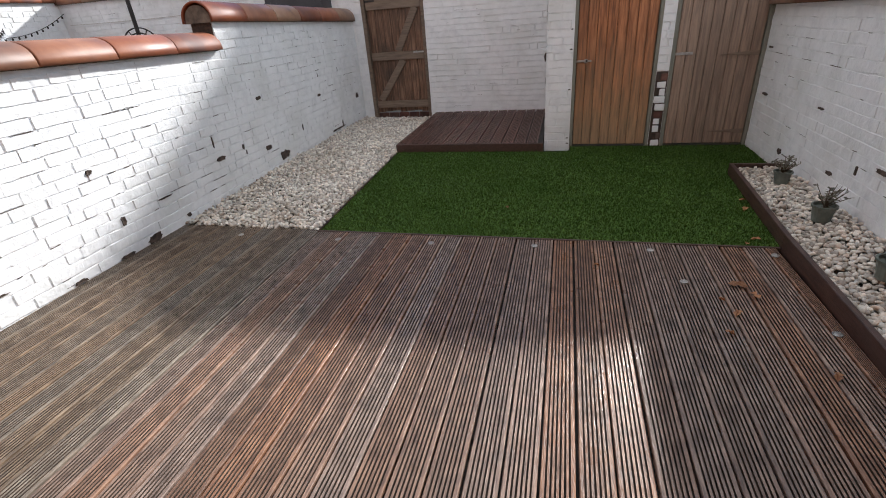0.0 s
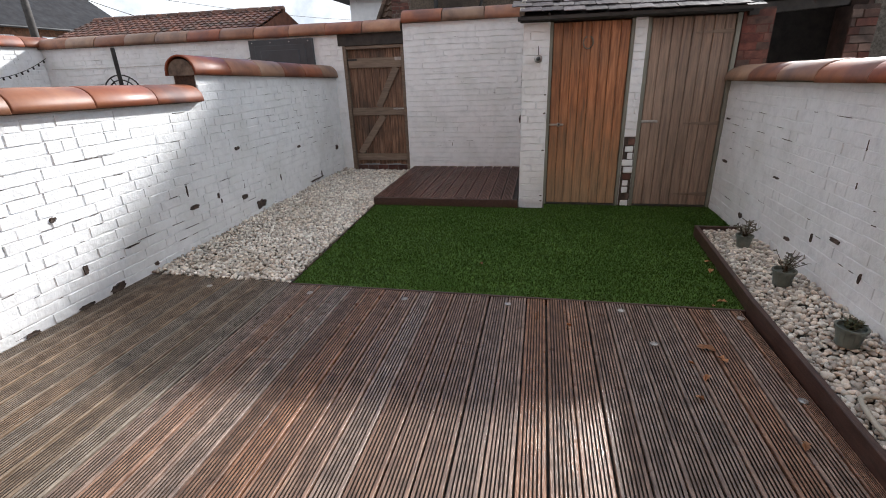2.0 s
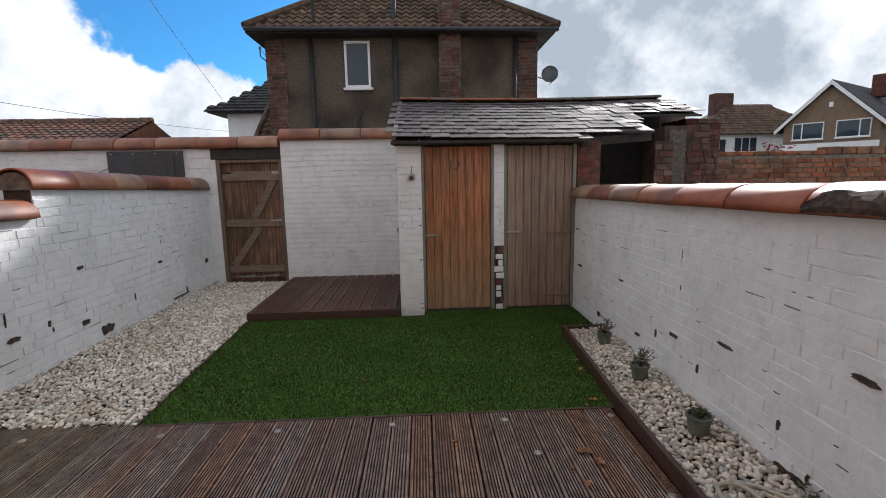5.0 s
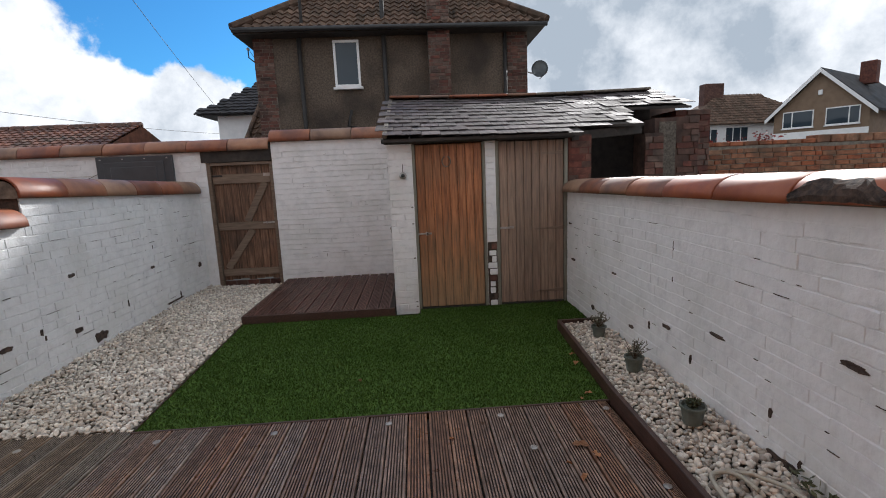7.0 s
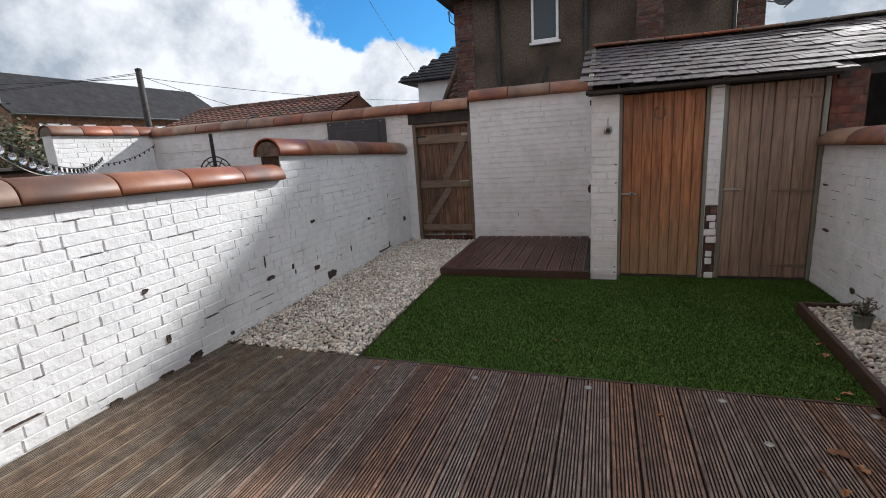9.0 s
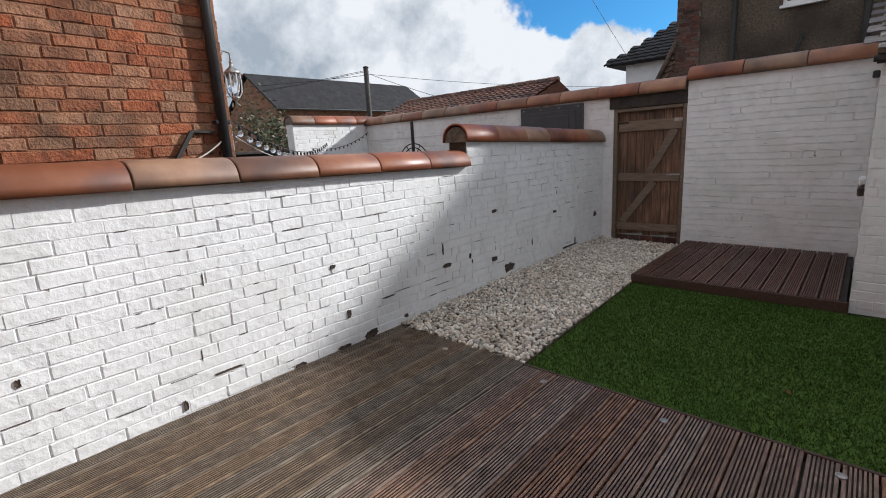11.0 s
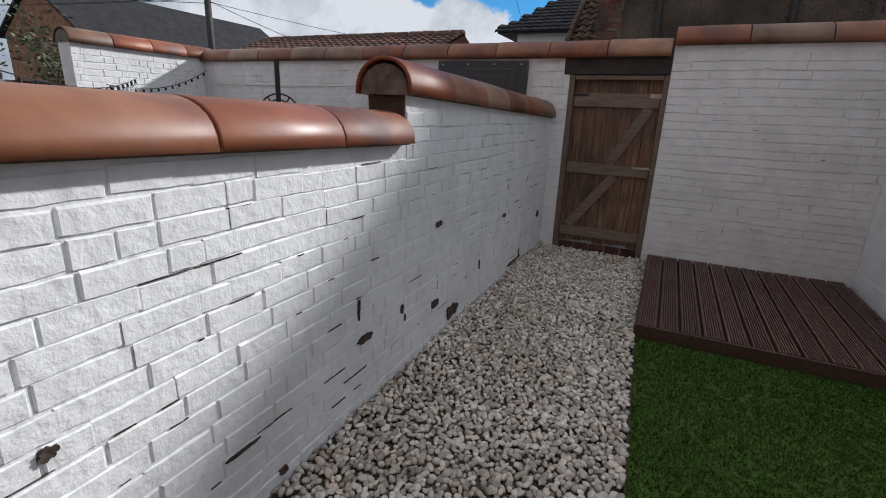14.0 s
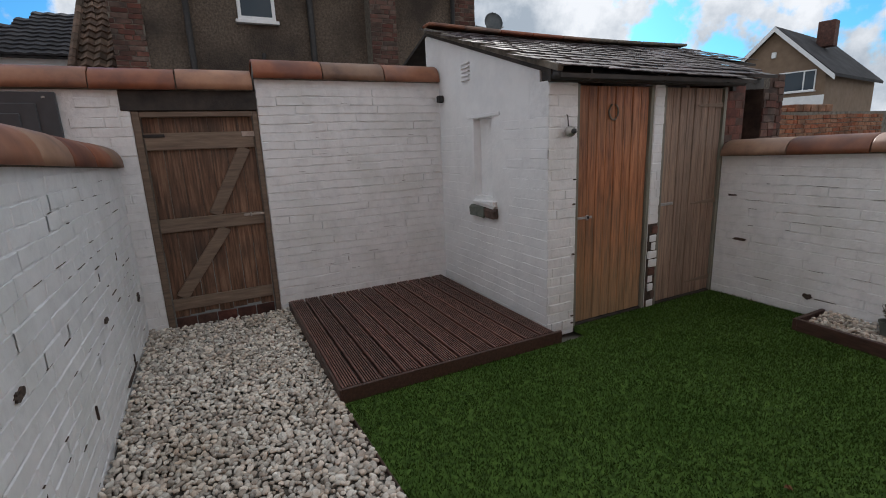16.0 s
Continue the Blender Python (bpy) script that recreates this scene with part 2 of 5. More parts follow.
PLASTIC = material("black_plastic", [(0.3, (0.014, 0.014, 0.015)), (0.7, (0.028, 0.028, 0.03))], 20, rough=0.4, bump=0.05)
PANEL = material("dark_grey_painted_panel", [(0.3, (0.040, 0.045, 0.052)), (0.7, (0.060, 0.066, 0.075))], 5, rough=0.45, bump=0.1)
SLATE = material("wet_slate", [(0.3, (0.050, 0.042, 0.046)), (0.55, (0.105, 0.089, 0.093)), (0.8, (0.16, 0.138, 0.138))], 9, rough=0.75, bump=0.4, fine=40, vary=0.30, sheen=0.07,
                 stain=(0.085, 0.075, 0.062), stain_scale=3, rough_vary=0.16, hue=0.02)
ROOF_TILE = material("brown_clay_roof_tile", [(0.3, (0.055, 0.036, 0.027)), (0.6, (0.135, 0.085, 0.060)), (0.8, (0.19, 0.13, 0.09))], 6, rough=0.85, sheen=0.2, bump=0.4, vary=0.35,
                     stain=(0.07, 0.06, 0.045), stain_scale=2)
ROOF_RED = material("old_red_roof_tile", [(0.3, (0.060, 0.024, 0.016)), (0.6, (0.16, 0.065, 0.040)), (0.8, (0.22, 0.12, 0.08))], 6, rough=0.65, bump=0.4, vary=0.35,
                    stain=(0.05, 0.042, 0.034), stain_scale=2.5, stain_amount=0.8)
ROOF_DARK = material("dark_slate_roof", [(0.3, (0.026, 0.025, 0.027)), (0.7, (0.058, 0.056, 0.060))], 3, rough=0.8, bump=0.3, fine=8, sheen=0.2, vary=0.3)
BRICK_RED = material("old_red_brick", [(0.25, (0.10, 0.038, 0.022)), (0.5, (0.26, 0.098, 0.046)), (0.8, (0.38, 0.172, 0.088))], 11, rough=0.9, bump=1.0, fine=55, vary=0.22, hue=0.010,
                     stain=(0.12, 0.066, 0.040), stain_scale=3.2, stain_amount=0.85, relief=0.012, wash=0.85)
BRICK_DARK = material("sooty_red_brick", [(0.25, (0.035, 0.017, 0.013)), (0.5, (0.105, 0.043, 0.028)), (0.8, (0.19, 0.090, 0.058))], 9, rough=0.88, bump=0.8, fine=60, vary=0.4, hue=0.015,
                      stain=(0.032, 0.024, 0.021), stain_scale=2.2)
PEBBLEDASH = material("brown_pebbledash", [(0.3, (0.058, 0.044, 0.033)), (0.6, (0.150, 0.115, 0.086)), (0.8, (0.20, 0.16, 0.125))], 26, rough=0.9, bump=0.9, fine=55, relief=0.02,
                      stain=(0.040, 0.031, 0.026), stain_scale=0.9, stain_amount=0.85)
TAN = material("tan_render", [(0.3, (0.165, 0.112, 0.075)), (0.7, (0.225, 0.158, 0.108))], 3, rough=0.85, bump=0.3)
UPVC = material("white_upvc", [(0.3, (0.72, 0.73, 0.74)), (0.7, (0.80, 0.80, 0.80))], 3, rough=0.3, bump=0.02)
PEBBLE = material("white_pebbles", [(0.25, (0.30, 0.25, 0.195)), (0.5, (0.60, 0.535, 0.45)), (0.8, (0.74, 0.69, 0.615))], 22, rough=0.65, bump=0.25, fine=80, vary=0.42, hue=0.014,
                  stain=(0.34, 0.265, 0.18), stain_scale=1.7, stain_amount=0.55)
SOIL = material("dark_grit", [(0.3, (0.04, 0.033, 0.026)), (0.7, (0.16, 0.14, 0.115))], 40, rough=0.95, bump=0.8)
TURF = material("artificial_turf", [(0.3, (0.024, 0.046, 0.009)), (0.55, (0.050, 0.094, 0.016)), (0.8, (0.080, 0.132, 0.026))], 30, rough=0.85, bump=0.6, fine=120, vary=0.35, sheen=0.15,
                stain=(0.026, 0.058, 0.008), stain_scale=1.4, stain_amount=0.5)
GROUND = material("paved_ground", [(0.3, (0.09, 0.085, 0.075)), (0.7, (0.19, 0.18, 0.16))], 3, rough=0.9, bump=0.4)
LEAF = material("green_leaves", [(0.3, (0.035, 0.050, 0.018)), (0.7, (0.10, 0.11, 0.045))], 9, rough=0.55, bump=0.1, vary=0.35, hue=0.03)
LEAF_PALE = material("grey_green_leaves", [(0.3, (0.10, 0.11, 0.075)), (0.7, (0.21, 0.20, 0.145))], 9, rough=0.6, bump=0.1, vary=0.3, hue=0.02)
LEAF_RED = material("crimson_leaves", [(0.3, (0.12, 0.012, 0.012)), (0.7, (0.26, 0.030, 0.025))], 2, rough=0.6, bump=0.1, vary=0.3)
LEAF_DRY = material("fallen_dry_leaf", [(0.3, (0.20, 0.075, 0.03)), (0.7, (0.36, 0.18, 0.08))], 30, rough=0.7, bump=0.2, vary=0.35)
STEM = material("brown_stems", [(0.3, (0.05, 0.035, 0.02)), (0.7, (0.12, 0.08, 0.05))], 20, rough=0.8, bump=0.2)
DISH_GREY = material("grey_dish_enamel", [(0.3, (0.10, 0.115, 0.125)), (0.7, (0.17, 0.185, 0.195))], 8, rough=0.4, bump=0.05)
POT = material("grey_clay_pot", [(0.3, (0.07, 0.085, 0.07)), (0.7, (0.15, 0.165, 0.14))], 15, rough=0.7, bump=0.3)
HOSE = material("beige_hose", [(0.3, (0.34, 0.31, 0.25)), (0.7, (0.44, 0.41, 0.34))], 20, rough=0.5, bump=0.05)
ROPE = material("pale_cable", [(0.3, (0.42, 0.40, 0.36)), (0.7, (0.55, 0.52, 0.48))], 20, rough=0.6, bump=0.05)


def glass(name, colour, rough, transmission):
    m = bpy.data.materials.new(name)
    m.use_nodes = True
    b = m.node_tree.nodes["Principled BSDF"]
    b.inputs["Base Color"].default_value, b.inputs["Roughness"].default_value = (*colour, 1), rough
    b.inputs["Transmission Weight"].default_value, b.inputs["IOR"].default_value = transmission, 1.45
    return m


PANE = glass("dark_window_glass", (0.03, 0.045, 0.06), 0.04, 0.0)
BULB = glass("clear_bulb_glass", (0.95, 0.97, 1.0), 0.03, 0.9)

# ---- building helpers ----


def thing(name, at, label, category, group="", kind=""):
    ob = new(name)
    ob.location = at
    ob.empty_display_size = 0.1
    return tagged(ob, label, category, group, kind)


def root_at(ob):
    p = Vector((0, 0, 0))
    while ob is not None:
        p += ob.location
        ob = ob.parent
    return p


def finish(me, mat, smooth):
    me.materials.append(mat)
    me.polygons.foreach_set("use_smooth", [bool(smooth)] * len(me.polygons))
    me.update()


def part(name, bm, mat, parent=None, label="", smooth=False, kind=""):
    """A bmesh in world coordinates as ONE mesh object under a thing or a part."""
    me = bpy.data.meshes.new(name)
    if parent is not None:
        bmesh.ops.translate(bm, verts=bm.verts, vec=-root_at(parent))
    bmesh.ops.recalc_face_normals(bm, faces=bm.faces)
    bm.to_mesh(me)
    bm.free()
    finish(me, mat, smooth)
    ob = new(name, me)
    ob.parent = parent
    return tagged(ob, label, "", "", kind)


def raw(name, verts, faces, mat, parent=None, label="", smooth=False, kind=""):
    """The same from arrays: faces all of one size."""
    verts, faces = np.asarray(verts, np.float32), np.asarray(faces, np.int32)
    if parent is not None:
        verts = verts - np.array(root_at(parent), np.float32)
    me = bpy.data.meshes.new(name)
    k = faces.shape[1]
    me.vertices.add(len(verts))
    me.vertices.foreach_set("co", verts.ravel())
    me.loops.add(faces.size)
    me.loops.foreach_set("vertex_index", faces.ravel())
    me.polygons.add(len(faces))
    me.polygons.foreach_set("loop_start", np.arange(0, faces.size, k, dtype=np.int32))
    me.update(calc_edges=True)
    me.validate()
    finish(me, mat, smooth)
    ob = new(name, me)
    ob.parent = parent
    return tagged(ob, label, "", "", kind)


def box(lo, hi, bevel=0.0, bm=None, turn=None, about=None):
    """A box between two corners, bevelled, maybe turned about a point."""
    bm = bm or bmesh.new()
    lo, hi = Vector(lo), Vector(hi)
    made = bmesh.ops.create_cube(bm, size=1.0, matrix=Matrix.Translation((lo + hi) / 2) @ Matrix.Diagonal((*(hi - lo), 1)))["verts"]
    if bevel:
        edges = list({e for v in made for e in v.link_edges})
        got = bmesh.ops.bevel(bm, geom=edges, offset=bevel, segments=1, affect="EDGES")
        made = list({v for f in got["faces"] for v in f.verts})
    if turn is not None:
        c = Vector(about) if about is not None else (lo + hi) / 2
        bmesh.ops.transform(bm, matrix=Matrix.Translation(c) @ turn.to_4x4() @ Matrix.Translation(-c), verts=made)
    return bm


def beam(a, b, width, depth, up=(0, 0, 1), bevel=0.003, bm=None):
    """A squared timber from a to b: width across up, depth along up."""
    bm = bm or bmesh.new()
    a, b = Vector(a), Vector(b)
    d = (b - a).normalized()
    side = d.cross(Vector(up)).normalized()
    upv = side.cross(d)
    m = Matrix((side, d, upv)).transposed().to_4x4()
    m.translation = (a + b) / 2
    made = bmesh.ops.create_cube(bm, size=1.0, matrix=m @ Matrix.Diagonal((width, (b - a).length, depth, 1)))["verts"]
    if bevel:
        bmesh.ops.bevel(bm, geom=list({e for v in made for e in v.link_edges}), offset=bevel, segments=1, affect="EDGES")
    return bm


def tube(points, radius, sides=8, bm=None, taper=1.0):
    """A round tube along points."""
    bm = bm or bmesh.new()
    pts = [Vector(p) for p in points]
    rings = []
    for k, p in enumerate(pts):
        d = (pts[min(k + 1, len(pts) - 1)] - pts[max(k - 1, 0)]).normalized()
        ref = Vector((0, 0, 1)) if abs(d.z) < 0.9 else Vector((1, 0, 0))
        s = d.cross(ref).normalized()
        u = s.cross(d)
        r = radius * (1 + (taper - 1) * k / max(len(pts) - 1, 1))
        rings.append([bm.verts.new(p + r * (math.cos(2 * math.pi * i / sides) * s + math.sin(2 * math.pi * i / sides) * u)) for i in range(sides)])
    for a, b in zip(rings, rings[1:]):
        for i in range(sides):
            bm.faces.new((a[i], a[(i + 1) % sides], b[(i + 1) % sides], b[i]))
    bm.faces.new(rings[0])
    bm.faces.new(rings[-1][::-1])
    return bm


def sag(a, b, drop, n=14):
    a, b = Vector(a), Vector(b)
    return [a.lerp(b, k / n) - Vector((0, 0, drop * 4 * (k / n) * (1 - k / n))) for k in range(n + 1)]


def lathe(at, profile, sides=20, bm=None):
    """A turned body about a vertical axis from (radius, height) pairs."""
    bm = bm or bmesh.new()
    rings = [[bm.verts.new((at[0] + r * math.cos(2 * math.pi * i / sides), at[1] + r * math.sin(2 * math.pi * i / sides), at[2] + h)) for i in range(sides)] for r, h in profile]
    for a, b in zip(rings, rings[1:]):
        for i in range(sides):
            bm.faces.new((a[i], a[(i + 1) % sides], b[(i + 1) % sides], b[i]))
    bm.faces.new(rings[0][::-1])
    bm.faces.new(rings[-1])
    return bm


def prism(outline, y0, y1, axis="y"):
    """An outline of (u, z) pairs pushed from y0 to y1 along an axis."""
    bm = bmesh.new()
    put = (lambda u, z, w: (u, w, z)) if axis == "y" else (lambda u, z, w: (w, u, z))
    a = [bm.verts.new(put(u, z, y0)) for u, z in outline]
    b = [bm.verts.new(put(u, z, y1)) for u, z in outline]
    bm.faces.new(a)
    bm.faces.new(b[::-1])
    for i in range(len(a)):
        j = (i + 1) % len(a)
        bm.faces.new((a[i], b[i], b[j], a[j]))
    return bm


# ---- bricks: u runs to the right as one faces the wall ----


def soft_brick(length, height, proud, rnd, ends):
    """A brick face under many coats of paint: nearly flat, its arrises worn uneven; ends tells which upright joints stay open."""
    a, b = length / 2, height / 2
    us = [-a, -a + rnd.uniform(0.003, 0.006), -a * 0.36, a * 0.30, a - rnd.uniform(0.003, 0.006), a]
    top_edge, low_edge = rnd.uniform(0.0025, 0.0055), rnd.uniform(0.0015, 0.003)
    zs = [-b, -b + low_edge, b - top_edge, b]
    v = []
    tip = rnd.uniform(-0.0007, 0.0007)
    for j, z in enumerate(zs):
        for i, u in enumerate(us):
            rim = j in (0, 3)
            if i in (0, 5):
                d = 0.002 if rim or ends[0 if i == 0 else 1] else -proud * 0.9
            else:
                d = 0.002 if rim else -proud + tip * u / a + rnd.uniform(-0.0004, 0.0004)
            v.append((u + (rnd.uniform(-0.010, 0.010) if i in (2, 3) else 0.0), d, z + (rnd.uniform(-0.0028, 0.0028) if 0 < i < 5 else rnd.uniform(-0.0012, 0.0012))))
    f = [(j * 6 + i, j * 6 + i + 1, j * 6 + i + 7, j * 6 + i + 6) for j in range(3) for i in range(5)]
    return v, f


def lay_bricks(parent, mat, origin, udir, width, top, seed, near=None, skip=None, proud=0.0048, course=0.0765, joint=0.006, bottom=0.0, limit=290, fill=0.4, name="brick"):
    """Courses of bricks on a wall's face: those in the near stretch are objects on shared meshes, the rest is joined. fill: share of upright joints closed by paint."""
    rnd = random.Random(seed)
    U = Vector(udir).normalized()
    Y = Vector((0, 0, 1)).cross(U)
    R = Matrix((U, Y, (0, 0, 1))).transposed().to_4x4()
    turn = R.to_3x3()
    O = Vector(origin)
    shapes, verts, faces, made = {}, [], [], 0
    row, z = 0, bottom
    while True:
        h = course - joint
        u = -rnd.uniform(0.0, 0.20)
        any_fit, last_open = False, True
        while u < width:
            length = 0.103 if rnd.random() < 0.20 else 0.218
            opened = rnd.random() > fill
            a, b = max(u, 0.0), min(u + length + (0.0 if opened else joint), width)
            first_open, last_open = last_open, opened
            u += length + joint
            if b - a < 0.03:
                continue
            um = (a + b) / 2
            if z + h > top(um):
                continue
            any_fit = True
            if skip and skip(a, b, z, z + h):
                continue
            out = rnd.choice((0.0, 0.0, 0.001, 0.002, 0.0035))
            lift = rnd.uniform(-0.0015, 0.0015) + 0.005 * math.sin(um * 2.3 + z * 3.0) + 0.003 * math.sin(um * 6.1 + z * 9.0)
            place = O + U * um + Vector((0, 0, z + h / 2 + lift)) - Y * out
            if near and near[0] <= um <= near[1] and made < limit:
                key = (round(b - a, 3), rnd.randrange(7), first_open, opened)
                if key not in shapes:
                    v, f = soft_brick(b - a, h, proud, rnd, (first_open, opened))
                    me = bpy.data.meshes.new(name)
                    me.from_pydata(v, [], f)
                    finish(me, mat, False)
                    shapes[key] = me
                ob = new(name, shapes[key])
                ob.parent = parent
                ob.matrix_basis = Matrix.Translation(place - root_at(parent)) @ R @ Matrix.Rotation(rnd.uniform(-0.010, 0.010), 4, "Y")
                made += 1
            else:
                v, f = soft_brick(b - a, h, proud, rnd, (first_open, opened))
                base = len(verts)
                verts += [tuple(place + turn @ Vector(p)) for p in v]
                faces += [tuple(base + i for i in q) for q in f]
        z += course
        row += 1
        if not any_fit and row > 3 and z > max(top(0), top(width)):
            break
    if verts:
        raw(name + "work", verts, faces, mat, parent, kind="stuff")


def chip(parent, at, udir, size, seed, name="chipped_hole"):
    """An irregular patch where paint and brick have broken away, with a ragged rim; the shade of the hole is put into
    its colour.
    """
    rnd = random.Random(seed)
    U = Vector(udir).normalized()
    N = U.cross(Vector((0, 0, 1)))
    bm = bmesh.new()
    c = Vector(at) + N * 0.0105
    ring = []
    for k in range(17):
        w = 2 * math.pi * k / 17
        r = rnd.choice((0.72, 0.85, 0.95, 1.0, 1.1)) * rnd.uniform(0.9, 1.08) / (abs(math.cos(w)) ** 4 + abs(math.sin(w)) ** 4) ** 0.25
        ring.append(bm.verts.new(c + U * (size[0] * 0.42 * r * math.cos(w)) + Vector((0, 0, size[1] * 0.42 * r * math.sin(w))) + N * 0.004))
    back = [bm.verts.new(v.co - N * 0.012) for v in ring]
    mid = bm.verts.new(c - N * 0.001)
    for i in range(17):
        j = (i + 1) % 17
        bm.faces.new((mid, ring[i], ring[j]))
        bm.faces.new((ring[i], back[i], back[j], ring[j]))
    return part(name, bm, CHIP, parent, "broken patch of bare brick, coloured dark for the hole")


def cracks(parent, origin, udir, width, height, n, seed, course=0.0765):
    """Thin dark gaps left in the painted joints."""
    rnd = random.Random(seed)
    U = Vector(udir).normalized()
    N = U.cross(Vector((0, 0, 1)))
    verts, faces = [], []
    for _ in range(n):
        z = round(rnd.uniform(0, height) ** 1.0 / course) * course - 0.004
        u, ln, th = rnd.uniform(0.05, width - 0.2), rnd.choice((0.02, 0.03, 0.04, 0.06, 0.10, 0.15)), rnd.uniform(0.0016, 0.0038)
        if rnd.random() < 0.08:
            ln, th, z = 0.006, rnd.uniform(0.03, 0.065), z + 0.006
        c = Vector(origin) + U * u + Vector((0, 0, max(z, 0.02))) + N * 0.0082
        base = len(verts)
        pts = [(0, 0), (ln * 0.4, -th * 0.25), (ln, th * 0.1), (ln * 0.95, th), (ln * 0.5, th * 0.7), (0, th * 0.9)]
        verts += [tuple(c + U * a + Vector((0, 0, w))) for a, w in pts] + [tuple(c + U * a + Vector((0, 0, w)) - N * 0.006) for a, w in pts]
        faces += [(base, base + 1, base + 4, base + 5), (base + 1, base + 2, base + 3, base + 4)]
        faces += [(base + i, base + 6 + i, base + 6 + (i + 1) % 6, base + (i + 1) % 6) for i in range(6)]
    return raw("paint_cracks", verts, faces, CHIP, parent, "dark gaps in the painted joints", kind="stuff")


# ---- half-round ridge tiles on wall tops ----


def coping_shape(length, width, height, flare, rnd, n=14):
    bm = bmesh.new()
    rows = []
    for s, grow in ((0.0, -flare), (0.006, 0.0), (length * 0.5, 0.001), (length - 0.006, 0.0), (length, -flare)):
        outer, inner = [], []
        for k in range(n + 1):
            w = math.pi * k / n
            q = abs(math.sin(w)) ** 0.8
            outer.append(bm.verts.new((-(width / 2 + grow) * math.cos(w), s, (height + grow) * q)))
            inner.append(bm.verts.new((-(width / 2 - 0.018) * math.cos(w), s, (height - 0.018) * q)))
        rows.append((outer, inner))
    for (o1, i1), (o2, i2) in zip(rows, rows[1:]):
        for k in range(n):
            bm.faces.new((o1[k], o1[k + 1], o2[k + 1], o2[k]))
            bm.faces.new((i1[k + 1], i1[k], i2[k], i2[k + 1]))
        bm.faces.new((o1[0], o2[0], i2[0], i1[0]))
        bm.faces.new((o2[n], o1[n], i1[n], i2[n]))
    for (o, i) in (rows[0], rows[-1]):
        for k in range(n):
            bm.faces.new((o[k], i[k], i[k + 1], o[k + 1]))
    bmesh.ops.recalc_face_normals(bm, faces=bm.faces)
    me = bpy.data.meshes.new("coping_tile")
    bm.to_mesh(me)
    bm.free()
    finish(me, TERRACOTTA, True)
    return me


def lay_coping(parent, a, b, pitch=0.565, width=0.36, height=0.175, seed=1):
    """Tiles end to end from a to b, with the mortar bed under them."""
    rnd = random.Random(seed)
    a, b = Vector(a), Vector(b)
    d = (b - a)
    count = max(1, round(d.length / pitch))
    step = d.length / count
    d.normalize()
    x = d.cross(Vector((0, 0, 1))).normalized()
    m = Matrix((x, d, x.cross(d))).transposed().to_4x4()
    shapes = [coping_shape(step - 0.009, width, height, 0.003, rnd) for _ in range(2)]
    for k in range(count):
        ob = new("coping_tile", shapes[k % 2])
        ob.parent = parent
        lean = Matrix.Rotation(rnd.uniform(-0.018, 0.018), 4, "Y") @ Matrix.Rotation(rnd.uniform(-0.01, 0.01), 4, "Z")
        ob.matrix_basis = Matrix.Translation(a + d * step * k - root_at(parent) + Vector((0, 0, rnd.uniform(-0.004, 0.004)))) @ m @ lean
    bm = bmesh.new()
    rings = []
    for s in (0.012, (b - a).length - 0.012):
        ring = []
        for k in range(9):
            w = math.pi * k / 8
            ring.append(bm.verts.new(a + d * s + x * (-(width / 2 - 0.03) * math.cos(w)) + x.cross(d) * ((height - 0.03) * abs(math.sin(w)) ** 0.8 - 0.004)))
        rings.append(ring)
    for k in range(8):
        bm.faces.new((rings[0][k], rings[0][k + 1], rings[1][k + 1], rings[1][k]))
    bm.faces.new((rings[0][0], rings[1][0], rings[1][8], rings[0][8]))
    bm.faces.new(rings[0])
    bm.faces.new(rings[1][::-1])
    part("mortar_bed", bm, MORTAR, parent, "brown mortar under the coping")


# ---- ground ----
raw("ground", [(-400, -400, -0.09), (400, -400, -0.09), (400, 400, -0.09), (-400, 400, -0.09)], [(0, 1, 2, 3)], GROUND)
tagged(bpy.data.objects["ground"], "grey paved ground round the yards", "ground", "", "structure")

XL, XR, YG, YD, XS = -1.285, 3.665, 4.19, 2.43, 1.61
GAP_B, BOARD = 0.010, 0.118


def board_profile(width, depth=0.028, ridges=7):
    """Grooved upper face of a decking board, across its width, closed below."""
    pts = [(0.0, -depth), (0.0, -0.003), (0.003, 0.0)]
    inner = width - 0.006
    step = inner / ridges
    for k in range(ridges):
        u = 0.003 + k * step
        if k:
            pts += [(u - step * 0.19, -0.012), (u + step * 0.19, -0.012), (u + step * 0.23, 0.0)]
        if k < ridges - 1:
            pts += [(u + step * 0.77, 0.0)]
    pts += [(width - 0.003, 0.0), (width, -0.003), (width, -depth)]
    return pts


# Groove faces are coloured darker than the boards: their shade is painted in.
shade_depth = 0.010
GROOVE_SHADE = material("painted_groove_shade", [(0.35, (0.026, 0.018, 0.012)), (0.6, (0.066, 0.043, 0.029)), (0.8, (0.12, 0.080, 0.053))], 12, stretch=(3, 1, 3), rough=0.8, bump=0.3)


def lay_board(parent, mat, x, y0, y1, z, width=BOARD, name="board", bow=0.0):
    prof = board_profile(width)
    n = len(prof)
    v = [(x + u, y0, z + h) for u, h in prof] + [(x + u + bow, y1, z + h) for u, h in prof]
    bm = bmesh.new()
    vs = [bm.verts.new(p) for p in v]
    for i in range(n):
        j = (i + 1) % n
        face = bm.faces.new((vs[i], vs[j], vs[n + j], vs[n + i]))
        # floors and sides of the grooves take the darkened colour
        if -0.02 < min(prof[i][1], prof[j][1]) < -shade_depth:
            face.material_index = 1
    bm.faces.new(vs[:n][::-1])
    bm.faces.new(vs[n:])
    ob = part(name, bm, mat, parent)
    ob.data.materials.append(GROOVE_SHADE)
    return ob


